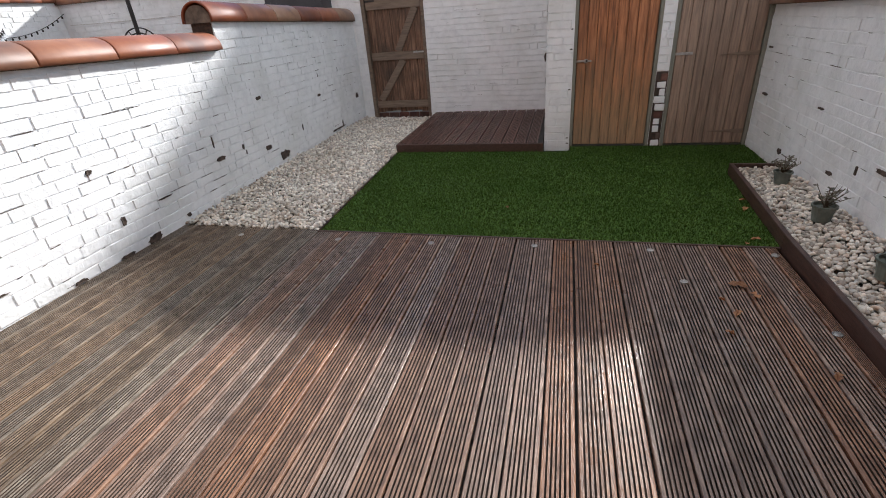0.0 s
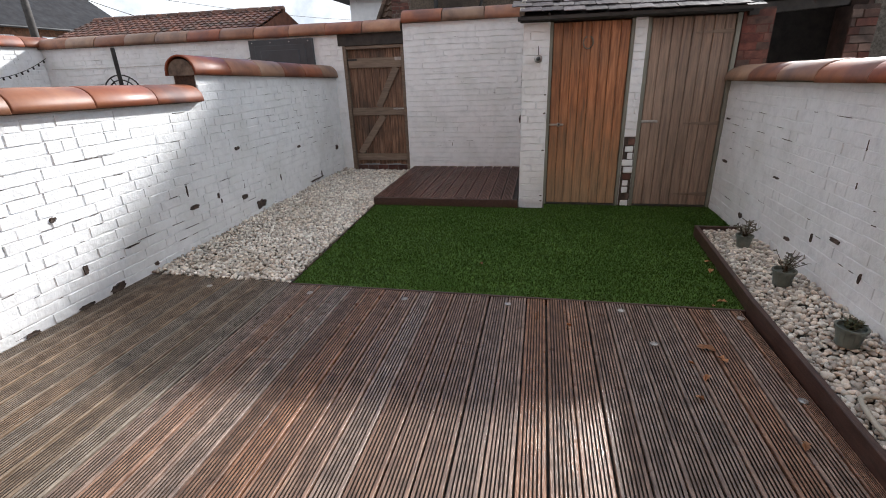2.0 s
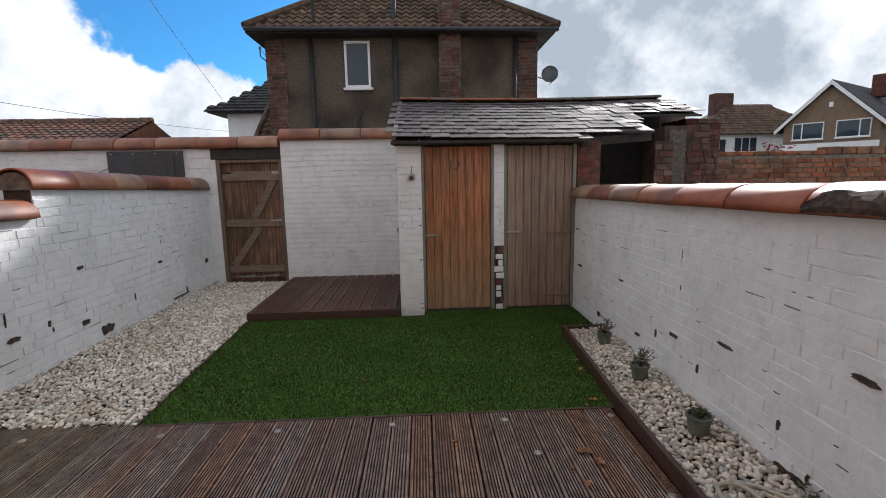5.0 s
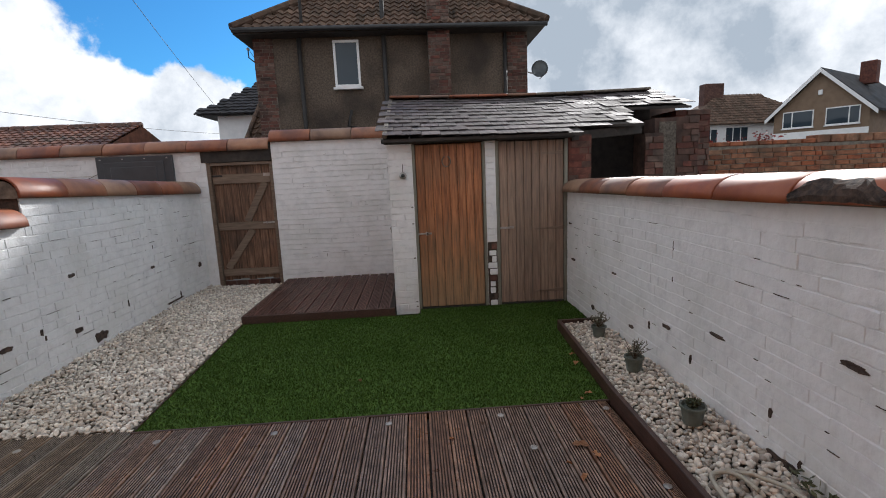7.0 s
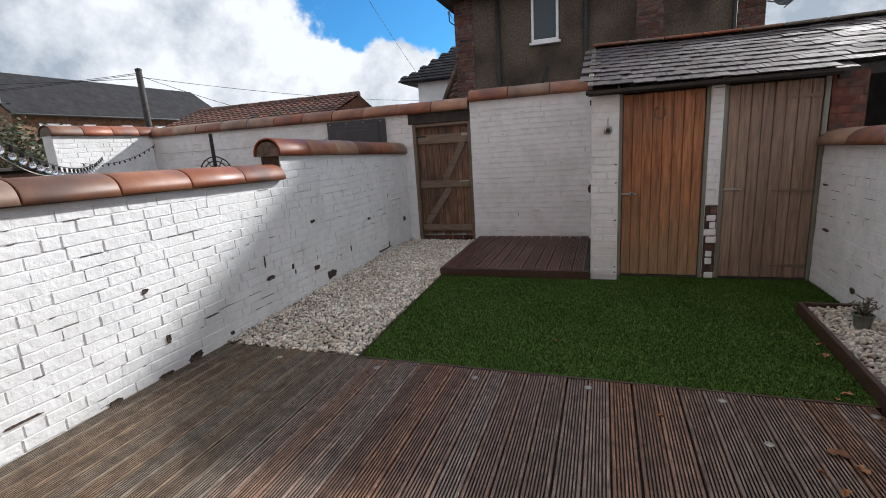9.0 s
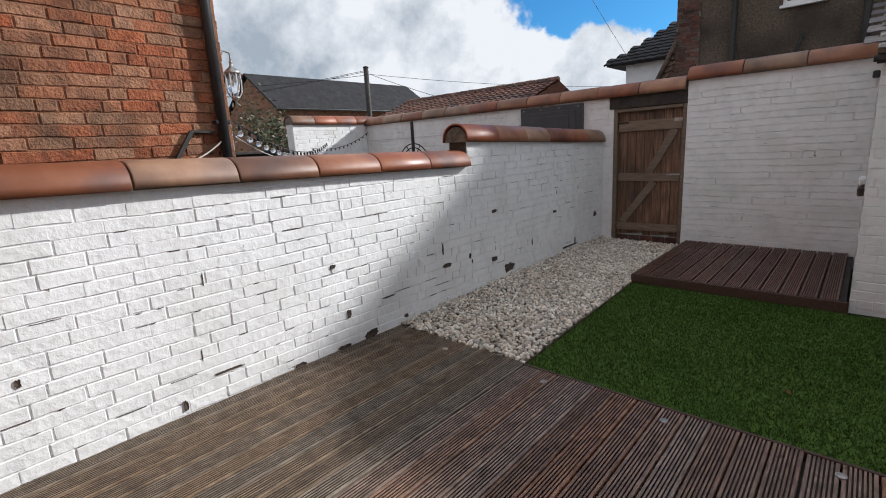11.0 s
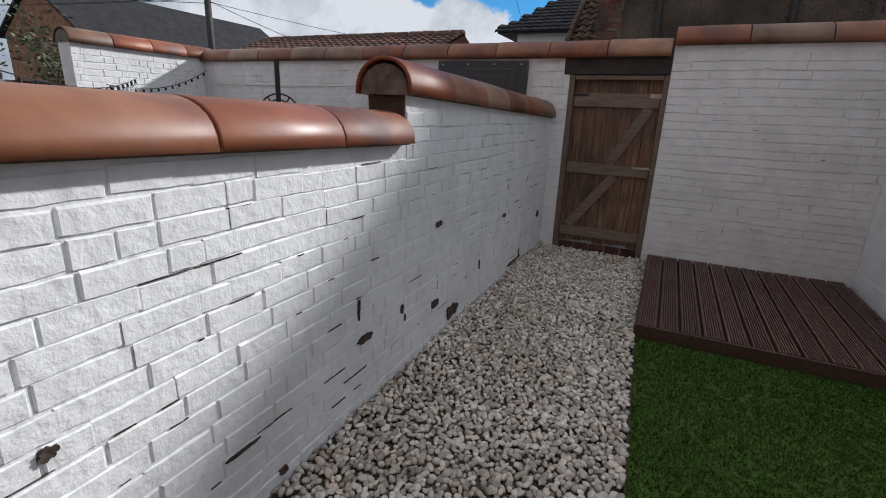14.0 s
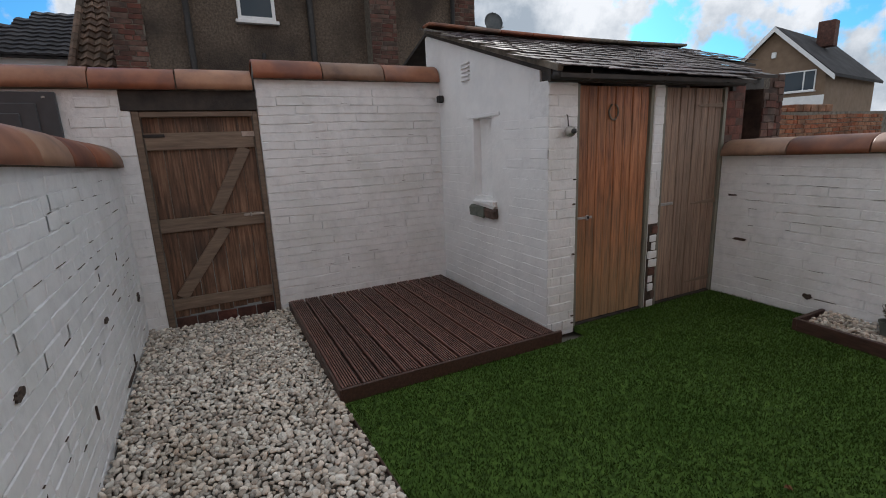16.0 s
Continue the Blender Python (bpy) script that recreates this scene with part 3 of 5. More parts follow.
deck = thing("floor_deck", (0, 0, -0.03), "grooved brown timber decking, wet and worn, beside the lawn", "decking", "", "structure")
# One black slab under all boards; the shade in the gaps is its colour.
part("joist", box((XL + 0.02, -4.75, -0.085), (3.12, -0.03, -0.034)), BLACK_WOOD, deck, "black slab that darkens the gaps between the boards")
rnd = random.Random(4)
x = XL + 0.004
while x < 3.10:
    w = min(BOARD, 3.13 - x)
    grey = x < -0.05
    lay_board(deck, DECK_GREY if grey else DECK_BROWN, x, -4.78, (0.02 if grey else -0.012) + rnd.uniform(-0.004, 0.004), rnd.uniform(-0.002, 0.002), w, bow=rnd.uniform(-0.002, 0.002))
    x += w + GAP_B
part("edge_strip", box((-0.02, -0.010, -0.05), (3.17, 0.008, 0.004), 0.003), EDGE_WOOD, deck)

platform = thing("floor_platform", (0.75, 3.2, 0), "raised dark red-brown grooved timber platform", "decking", "", "structure")
# Black slab again, so the gaps between platform boards look shaded.
part("joist", box((-0.06, 2.30, -0.06), (XS - 0.02, 4.17, 0.058)), BLACK_WOOD, platform)
x = -0.095
while x < XS - 0.05:
    w = min(BOARD, XS - 0.006 - x)
    lay_board(platform, DECK_RED, x, 2.262, YG - 0.006, 0.092 + rnd.uniform(-0.0015, 0.0015), w)
    x += w + 0.020
part("front_fascia", box((-0.10, 2.238, -0.03), (XS - 0.004, 2.260, 0.089), 0.003), EDGE_WOOD, platform)
part("side_fascia", box((-0.116, 2.240, -0.03), (-0.098, YG - 0.006, 0.087), 0.003), EDGE_WOOD, platform)

# ---- lawn ----
lawn = thing("lawn", (1.6, 1.2, 0), "short dense artificial turf with worn shades", "lawn", "", "structure")


def edge_x(y):
    return 3.175 + 0.060 * y if y > 0 else 3.175 + 0.022 * y


bm = bmesh.new()
outline = [(0.0, 0.008), (3.17, 0.008), (edge_x(1.5), 1.50), (3.66, 1.52), (3.66, 2.43), (1.90, 2.43), (1.90, 2.235), (-0.095, 2.235)]
top_v = [bm.verts.new((u, w, -0.004)) for u, w in outline]
low_v = [bm.verts.new((u, w, -0.05)) for u, w in outline]
bm.faces.new(top_v)
bm.faces.new(low_v[::-1])
for i in range(len(outline)):
    j = (i + 1) % len(outline)
    bm.faces.new((top_v[i], low_v[i], low_v[j], top_v[j]))
part("turf_backing", bm, TURF, lawn)
rng = np.random.default_rng(7)
n = 100000
px, py = rng.uniform(-0.1, 3.66, n), rng.uniform(0.01, 2.43, n)
left = -0.095 * py / 2.235
keep = (px > left) & ((py < 2.235) | (px > 1.9)) & ((py > 1.52) | (px < np.where(py > 0, 3.165 + 0.06 * py, 3.17)))
px, py = px[keep], py[keep]
n = len(px)
ang, hgt, wid = rng.uniform(0, 2 * np.pi, n), rng.uniform(0.010, 0.022, n), rng.uniform(0.0025, 0.0045, n)
lean = rng.normal(0, 0.008, (n, 2))
base = np.stack([px, py, np.full(n, -0.005)], 1)
side = np.stack([np.cos(ang) * wid, np.sin(ang) * wid, np.zeros(n)], 1)
tip = base + np.stack([lean[:, 0], lean[:, 1], hgt], 1)
verts = np.stack([base - side, base + side, tip], 1).reshape(-1, 3)
raw("grass_blades", verts, np.arange(3 * n).reshape(-1, 3), TURF, lawn, kind="stuff")

# ---- pebbles ----


def icosphere(level):
    bm = bmesh.new()
    bmesh.ops.create_icosphere(bm, subdivisions=level, radius=1.0)
    v = np.array([p.co for p in bm.verts])
    bm.verts.index_update()
    f = np.array([[p.index for p in q.verts] for q in bm.faces])
    bm.free()
    return v, f


def pebbles(name, parent, inside, x0, x1, y0, y1, level, spacing, z, seed, size=(0.011, 0.019)):
    rng = np.random.default_rng(seed)
    gx, gy = np.meshgrid(np.arange(x0, x1, spacing), np.arange(y0, y1, spacing * 0.9))
    gx = gx + (np.arange(gx.shape[0]) % 2)[:, None] * spacing / 2
    p = np.stack([gx.ravel(), gy.ravel()], 1) + rng.uniform(-0.4, 0.4, (gx.size, 2)) * spacing
    p = p[[inside(*q) for q in p]]
    n = len(p)
    tv, tf = icosphere(level)
    s = rng.uniform(*size, (n, 1)) * np.stack([rng.uniform(0.95, 1.55, n), rng.uniform(0.8, 1.1, n), rng.uniform(0.6, 0.85, n)], 1)
    q = rng.normal(size=(n, 4)) * [1, 0.25, 0.25, 1]
    q /= np.linalg.norm(q, axis=1, keepdims=True)
    w, a, b, c = q.T
    rot = np.stack([1 - 2 * (b * b + c * c), 2 * (a * b - c * w), 2 * (a * c + b * w), 2 * (a * b + c * w), 1 - 2 * (a * a + c * c), 2 * (b * c - a * w),
                    2 * (a * c - b * w), 2 * (b * c + a * w), 1 - 2 * (a * a + b * b)], 1).reshape(n, 3, 3)
    lump = 1 + 0.15 * np.sin(tv[None] * rng.uniform(1.5, 3.2, (n, 1, 3)) + rng.uniform(0, 6, (n, 1, 3))).sum(2, keepdims=True)
    v = np.einsum("nij,nkj->nki", rot, tv[None] * lump * s[:, None])
    zc = np.array([z(*k) for k in p]) + rng.uniform(-0.006, 0.008, n)
    v += np.concatenate([p, zc[:, None]], 1)[:, None]
    f = (tf[None] + (np.arange(n) * len(tv))[:, None, None]).reshape(-1, 3)
    return raw(name, v.reshape(-1, 3), f, PEBBLE, parent, smooth=True, kind="stuff")


strip = thing("gravel_path", (-0.6, 2.1, -0.03), "strip of loose white and cream pebbles along the wall", "gravel", "", "structure")
raw("grit_bed", [(XL, 0.02, -0.02), (0.0, 0.02, -0.02), (-0.115, 2.235, -0.02), (-0.115, YG, -0.02), (XL, YG, -0.02)], [(0, 1, 2, 3, 4)], SOIL, strip)


def in_strip(u, w):
    right = -0.012 - 0.095 * min(w, 2.235) / 2.235
    return XL + 0.012 < u < right - 0.005 and 0.025 < w < YG - 0.01


def strip_z(u, w):
    return 0.002 + 0.016 * math.sin(u * 3.1 + w * 1.7) * math.sin(w * 2.3) + 0.03 * max(0.0, 1 - (u - XL) / 0.25) * (1 if w > 0.5 else 0.3) + 0.004 * w


pebbles("pebbles", strip, in_strip, XL, 0.0, 0.03, YG, 2, 0.030, strip_z, 11, (0.0105, 0.0178))
pebbles("lower_pebbles", strip, in_strip, XL, 0.0, 0.03, YG, 1, 0.046, lambda u, w: strip_z(u, w) - 0.024, 12, (0.012, 0.019))
part("turf_edging", beam((-0.006, 0.01, -0.01), (-0.103, 2.235, -0.01), 0.012, 0.035), EDGE_WOOD, strip)

bed = thing("planting_bed", (3.4, -1, 0), "low timber-edged bed filled with white pebbles", "planter", "", "structure")
part("edging", beam((edge_x(-4.7), -4.7, 0.03), (edge_x(0.0), 0.0, 0.03), 0.034, 0.125), EDGE_WOOD, bed)
part("edging", beam((edge_x(0.0), -0.005, 0.03), (edge_x(1.46), 1.46, 0.03), 0.034, 0.125), EDGE_WOOD, bed)
part("end_edging", box((edge_x(1.46) - 0.01, 1.462, -0.03), (XR - 0.003, 1.494, 0.088), 0.003), EDGE_WOOD, bed)
raw("grit_bed", [(3.05, -4.7, 0.028), (XR, -4.7, 0.028), (XR, 1.46, 0.028), (edge_x(1.46), 1.46, 0.028), (edge_x(0), 0, 0.028)], [(0, 1, 2, 3, 4)], SOIL, bed)


def in_bed(u, w):
    return edge_x(w) + 0.03 < u < XR - 0.012 and w < 1.45


pebbles("pebbles", bed, in_bed, 3.05, XR, -4.68, 1.45, 2, 0.031, lambda u, w: 0.052 + 0.05 * max(0, 1 - (XR - u) / 0.3) * 0.6, 13, (0.0108, 0.0182))
pebbles("lower_pebbles", bed, in_bed, 3.05, XR, -4.68, 1.45, 1, 0.042, lambda u, w: 0.036 + 0.05 * max(0, 1 - (XR - u) / 0.3) * 0.6, 14, (0.012, 0.019))

# ---- yard walls ----


def low_top(y):
    return 1.315 - 0.021 * y


def high_top(y):
    return 1.555 - 0.029 * y


def right_top(y):
    return 1.355 - 0.021 * y


STEP = 1.05
TH = 0.225
wall_left = part("wall_left", prism([(-4.8, -0.09), (STEP, -0.09), (STEP, low_top(STEP)), (-4.8, low_top(-4.8))], XL - TH, XL, "x"), WHITE, None,
                 "white-painted old brick garden wall with chips and dark gaps", kind="structure")
wall_left["category"] = "wall"
wall_back_left = part("wall_left_high", prism([(STEP + 0.0, -0.09), (YG - 0.004, -0.09), (YG - 0.004, high_top(YG)), (STEP, high_top(STEP))], XL - TH, XL, "x"), WHITE, None,
                      "taller white-painted brick garden wall beside the gate", kind="structure")
wall_back_left["category"] = "wall"
wall_right = part("wall_right", prism([(-4.8, -0.09), (YD + 0.02, -0.09), (YD + 0.02, right_top(YD)), (-4.8, right_top(-4.8))], XR, XR + TH, "x"), WHITE, None,
                  "white-painted old brick garden wall beside the pebble bed", kind="structure")
wall_right["category"] = "wall"
lay_coping(wall_left, (XL - TH / 2, -4.60, low_top(-4.60) + 0.002), (XL - TH / 2, STEP - 0.02, low_top(STEP) + 0.002), seed=3, width=0.375, height=0.152)
lay_coping(wall_back_left, (XL - TH / 2, STEP - 0.04, high_top(STEP) + 0.004), (XL - TH / 2, YG - 0.01, high_top(YG) + 0.004), seed=4, width=0.33)
lay_coping(wall_right, (XR + TH / 2, YD - 0.02, right_top(YD) + 0.002), (XR + TH / 2, -4.75, right_top(-4.75) + 0.002), seed=5, width=0.375, height=0.138)

# a broken tile on the right wall, made good with rough mortar
rnd = random.Random(15)
bm = bmesh.new()
grid = []
for i in range(15):
    y = -1.36 + 0.50 * i / 14
    low_w, high_w = 3.12, 2.20 + 0.10 * math.sin(i * 1.1) + 0.75 * abs(i / 7 - 1) ** 2
    row = []
    for j in range(6):
        w = low_w + (high_w - low_w) * j / 5
        r = rnd.uniform(0.004, 0.016) if 0 < j < 5 and 0 < i < 14 else -0.004
        row.append(bm.verts.new((XR + TH / 2 + (0.1875 + r) * math.cos(w), y + rnd.uniform(-0.008, 0.008), right_top(y) + (0.138 + r) * abs(math.sin(w)) ** 0.8)))
    grid.append(row)
for i in range(14):
    for j in range(5):
        bm.faces.new((grid[i][j], grid[i][j + 1], grid[i + 1][j + 1], grid[i + 1][j]))
part("mortar_repair", bm, CHIP, wall_right, "rough brown mortar over a broken coping tile")

# gate wall: two lower lengths round the gate, a higher length behind the platform
GX0, GX1, GTOP = -1.135, -0.185, 1.875
LOWG, HIGHG = 2.035, 2.135
wall_gate = part("wall_gate", box((-6.62, YG, -0.09), (GX0, YG + TH, LOWG)), WHITE, None, "white-painted brick boundary wall with clay coping", kind="structure")
wall_gate["category"] = "wall"
part("lintel", box((GX0 - 0.06, YG - 0.012, GTOP), (GX1 - 0.0, YG + TH, LOWG - 0.002), 0.004), BLACK_WOOD, wall_gate, "blackened timber lintel over the gate")
wall_recess = part("wall_recess", box((GX1 + 0.002, YG, -0.09), (XS, YG + TH, HIGHG)), WHITE, None, "white-painted brick wall behind the platform", kind="structure")
wall_recess["category"] = "wall"
lay_coping(wall_gate, (-6.62, YG + TH / 2, LOWG + 0.002), (GX1 - 0.01, YG + TH / 2, LOWG + 0.002), seed=6, width=0.34)
lay_coping(wall_recess, (GX1 - 0.0, YG + TH / 2, HIGHG + 0.002), (XS - 0.005, YG + TH / 2, HIGHG + 0.002), seed=7, width=0.34)
wall_return = part("wall_neighbour", box((-6.62 - TH, 2.40, -0.09), (-6.62, YG + TH, 2.07)), WHITE, None, "white-painted brick wall across the next yard", kind="structure")
wall_return["category"] = "wall"
lay_coping(wall_return, (-6.62 - TH / 2, 2.38, 2.072), (-6.62 - TH / 2, YG + TH, 2.072), seed=8, width=0.34)

# own house behind the camera closes the yard
house_wall = part("wall_house", box((-1.8, -5.1, -0.09), (4.2, -4.8, 5.2)), BRICK_RED, None, "plain red brick house wall closing the yard", kind="structure")
house_wall["category"] = "wall"

# ---- gate ----
gate = thing("wooden_gate", ((GX0 + GX1) / 2, YG + 0.05, 0.0), "closed weathered brown plank gate with a Z brace", "gate")
part("post", box((GX0 + 0.002, YG + 0.0, -0.03), (GX0 + 0.055, YG + 0.10, GTOP - 0.004), 0.004), RAIL_WOOD, gate)
part("post", box((GX1 - 0.045, YG + 0.0, -0.03), (GX1 - 0.002, YG + 0.10, GTOP - 0.004), 0.004), RAIL_WOOD, gate)
part("head", box((GX0 + 0.057, YG + 0.0, GTOP - 0.05), (GX1 - 0.047, YG + 0.10, GTOP - 0.006), 0.004), RAIL_WOOD, gate)
gx, gw, count = GX0 + 0.060, (GX1 - 0.050) - (GX0 + 0.060), 7
for k in range(count):
    part("plank", box((gx + gw * k / count + 0.003, YG + 0.055, 0.10 + 0.01 * (k % 3)), (gx + gw * (k + 1) / count - 0.002, YG + 0.078, GTOP - 0.045), 0.003), GATE_WOOD, gate)
for z0, z1, tone in ((1.56, 1.70, DOOR_ORANGE), (0.87, 0.985, RAIL_WOOD), (0.17, 0.275, RAIL_WOOD)):
    part("rail", box((gx + 0.004, YG + 0.026, z0), (gx + gw - 0.004, YG + 0.053, z1), 0.004), RAIL_WOOD, gate)
part("brace", beam((gx + 0.08, YG + 0.041, 0.285), (gx + gw * 0.60, YG + 0.041, 0.865), 0.10, 0.024, (0, 1, 0)), RAIL_WOOD, gate)
part("brace", beam((gx + gw * 0.52, YG + 0.041, 0.99), (gx + gw - 0.09, YG + 0.041, 1.56), 0.10, 0.024, (0, 1, 0)), RAIL_WOOD, gate)
for k in range(5):
    part("kick_board", box((gx + gw * k / 5 + 0.004, YG + 0.05, -0.02), (gx + gw * (k + 1) / 5 - 0.004, YG + 0.072, 0.092), 0.004), BRICK_DARK, gate, "dark red-brown board below the gate")
bolt = part("latch", box((gx + gw - 0.17, YG + 0.014, 0.955), (gx + gw + 0.03, YG + 0.026, 0.975), 0.003), STEEL, gate, "steel sliding bolt")
part("knob", lathe((gx + gw - 0.11, YG + 0.012, 0.948), [(0.006, 0), (0.008, 0.01), (0.008, 0.03), (0.005, 0.036)], 8), STEEL, bolt)
part("hinge", box((gx - 0.02, YG + 0.018, 1.665), (gx + 0.15, YG + 0.026, 1.69), 0.002), IRON, gate, "rusted strap hinge")
part("hinge", box((gx + gw - 0.10, YG + 0.018, 1.655), (gx + gw + 0.04, YG + 0.026, 1.70), 0.002), STEEL, gate)

# dark panelled cupboard in the next yard, fixed on the boundary wall
cab = thing("wall_cabinet", (-2.11, YG - 0.03, 1.25), "dark grey panelled cupboard fixed to the white wall", "cabinet")
part("body", box((-2.645, YG - 0.05, 1.25), (-1.58, YG - 0.003, 2.01), 0.006), PANEL, cab)
d_ = part("door", box((-2.54, YG - 0.066, 1.30), (-1.70, YG - 0.052, 1.93), 0.005), PANEL, cab)
part("panel", box((-2.44, YG - 0.078, 1.40), (-1.80, YG - 0.068, 1.86), 0.006), PANEL, d_)
for k in range(4):
    part("screw", lathe((-2.58 + k * 0.31, YG - 0.052, 1.965), [(0.012, 0), (0.012, 0.012), (0.006, 0.015)], 8), STEEL, cab)

# ---- outhouse ----
shed = thing("brick_outhouse", (2.65, 3.3, -0.05), "white-painted brick outhouse with a sagging slate roof", "outhouse")
RIDGE_Y, RIDGE_Z, EAVE_Y, EAVE_Z = 4.42, 2.70, 2.24, 1.995


def roof_z(y):
    return EAVE_Z + (RIDGE_Z - EAVE_Z) * (y - EAVE_Y) / (RIDGE_Y - EAVE_Y)


side_bm = bmesh.new()
SY = YD + 0.222
for outline in ([(SY, -0.05), (RIDGE_Y + 0.05, -0.05), (RIDGE_Y + 0.05, 1.03), (SY, 1.03)],
                [(SY, 1.03), (3.19, 1.03), (3.19, roof_z(3.19) - 0.057), (SY, roof_z(SY) - 0.055)],
                [(3.19, 1.73), (3.50, 1.73), (3.50, roof_z(3.50) - 0.057), (3.19, roof_z(3.19) - 0.057)],
                [(3.50, 1.03), (RIDGE_Y + 0.05, 1.03), (RIDGE_Y + 0.05, roof_z(RIDGE_Y + 0.05) - 0.06), (3.50, roof_z(3.50) - 0.057)]):
    piece = prism(outline, XS, XS + 0.11, "x")
    tmp = bpy.data.meshes.new("piece")
    piece.to_mesh(tmp)
    piece.free()
    side_bm.from_mesh(tmp)
    bpy.data.meshes.remove(tmp)
bmesh.ops.remove_doubles(side_bm, verts=side_bm.verts, dist=0.002)
side = part("side_wall", side_bm, RENDER_WHITE, shed)
part("pillar", prism([(YD - 0.002, -0.05), (SY - 0.001, -0.05), (SY - 0.001, roof_z(SY) - 0.056), (YD + 0.101, roof_z(YD + 0.1) - 0.056), (YD + 0.10, 1.93), (YD - 0.002, 1.93)], XS, 1.885, "x"), WHITE, shed, "white-painted brick pier beside the door")
part("pier", box((2.712, YD, -0.05), (2.828, YD + 0.22, 1.93)), WHITE, shed, "narrow brick pier with flaking white paint")
part("back_wall", box((XS + 0.11, RIDGE_Y - 0.06, -0.05), (6.0, RIDGE_Y + 0.16, roof_z(RIDGE_Y) - 0.09)), BRICK_DARK, shed)
part("inner_wall", box((3.68, YD + 0.02, -0.05), (3.95, RIDGE_Y - 0.07, 1.93)), BRICK_DARK, shed)
part("fascia", box((XS - 0.03, YD - 0.06, 1.915), (3.72, YD - 0.025, 1.995), 0.004), BLACK_WOOD, shed, "blackened timber eaves board")
part("wall_plate", box((XS + 0.012, YD - 0.02, 1.935), (3.72, YD + 0.098, 2.0), 0.004), BLACK_WOOD, shed)
gut = part("gutter", tube([(XS - 0.05, YD - 0.115, 1.945), (3.70, YD - 0.115, 1.935)], 0.024, 10), IRON, shed, "thin black gutter", smooth=True)
for k in range(3):
    part("gutter_bracket", box((XS + 0.25 + k * 0.78, YD - 0.155, 1.925), (XS + 0.27 + k * 0.78, YD - 0.06, 1.99), 0.002), IRON, gut)
# shallow niche: raised plaster round it
part("niche", box((XS + 0.075, 3.10, 0.95), (XS + 0.112, 3.60, 1.80)), RENDER_WHITE, shed, "shallow bricked-up recess")
part("niche_lintel", box((XS - 0.010, 3.06, 1.735), (XS - 0.002, 3.60, 1.765), 0.003), RENDER_WHITE, shed)
rnd = random.Random(21)
for k, (y0, y1, z0, z1) in enumerate(((3.10, 3.27, 0.84, 0.93), (3.28, 3.54, 0.84, 0.94), (3.12, 3.46, 0.945, 1.00))):
    bm = box((XS - 0.05, y0, z0), (XS + 0.01, y1, z1), 0.012)
    for v in bm.verts:
        v.co += Vector((rnd.uniform(-0.01, 0.01), rnd.uniform(-0.012, 0.012), rnd.uniform(-0.012, 0.012)))
    part("broken_sill_brick", bm, (BRICK_DARK, POT, WHITE)[k], shed, "crumbling bare brick of an old sill")
for k in range(5):
    part("vent_slat", box((XS - 0.022, 3.54, 2.08 + k * 0.036), (XS - 0.002, 3.68, 2.096 + k * 0.036), 0.004), RENDER_WHITE, shed)
part("pipe_stub", box((XS - 0.06, YG - 0.12, 1.93), (XS - 0.002, YG - 0.05, 2.0), 0.01), IRON, shed)


def plank_door(name, x0, x1, mat, label, hinges_right, n):
    d = thing(name, ((x0 + x1) / 2, YD + 0.03, 0.0), label, "door")
    part("jamb", box((x0 - 0.028, YD + 0.004, -0.02), (x0 + 0.012, YD + 0.09, 1.913), 0.003), JAMB, d, "grey-green painted jamb")
    part("jamb", box((x1 - 0.012, YD + 0.004, -0.02), (x1 + 0.028, YD + 0.09, 1.913), 0.003), JAMB, d)
    part("threshold", box((x0 + 0.014, YD + 0.0, -0.02), (x1 - 0.014, YD + 0.10, 0.014), 0.003), BLACK_WOOD, d)
    w = (x1 - x0 - 0.032) / n
    for k in range(n):
        u = x0 + 0.016 + k * w
        part("plank", box((u + 0.0016, YD + 0.020 + 0.003 * (k % 2), 0.018), (u + w - 0.0016, YD + 0.044, 1.905), 0.005), mat, d)
    part("inside_ledge", box((x0 + 0.03, YD + 0.046, 0.3), (x1 - 0.03, YD + 0.066, 1.6)), BLACK_WOOD, d)
    return d


door_a = plank_door("outhouse_door", 1.905, 2.690, DOOR_ORANGE, "closed orange-stained pine plank door with a horseshoe", False, 8)
la = part("latch", box((1.90, YD + 0.006, 0.885), (2.07, YD + 0.018, 0.905), 0.003), STEEL, door_a, "small steel bolt")
part("keep", box((2.0, YD + 0.003, 0.875), (2.03, YD + 0.012, 0.915), 0.003), STEEL, la)
part("knob", lathe((2.02, YD + 0.0, 0.888), [(0.008, 0), (0.01, 0.012), (0.007, 0.02)], 8), IRON, la)
shoe = [(2.27 + 0.048 * math.cos(w), YD + 0.013, 1.71 + 0.06 * math.sin(w)) for w in [math.pi * (0.62 + 1.76 * k / 16) + math.pi * 0.0 for k in range(17)]]
part("horseshoe", tube(shoe, 0.008, 6), MORTAR, door_a, "rusty horseshoe nailed to the door", smooth=True)
door_b = plank_door("outhouse_door", 2.855, 3.640, DOOR_GREY, "closed weathered grey-brown pine plank door with pale strap hinges", True, 8)
part("latch", box((2.845, YD + 0.006, 0.905), (3.03, YD + 0.018, 0.93), 0.003), STEEL, door_b, "small steel bolt")
for z in (1.76, 0.895, 0.145):
    part("hinge", prism([(3.28, z), (3.62, z + 0.022), (3.62, z - 0.022), (3.28, z - 0.008)], YD + 0.010, YD + 0.018), RAIL_WOOD, door_b, "pale weathered strap hinge")

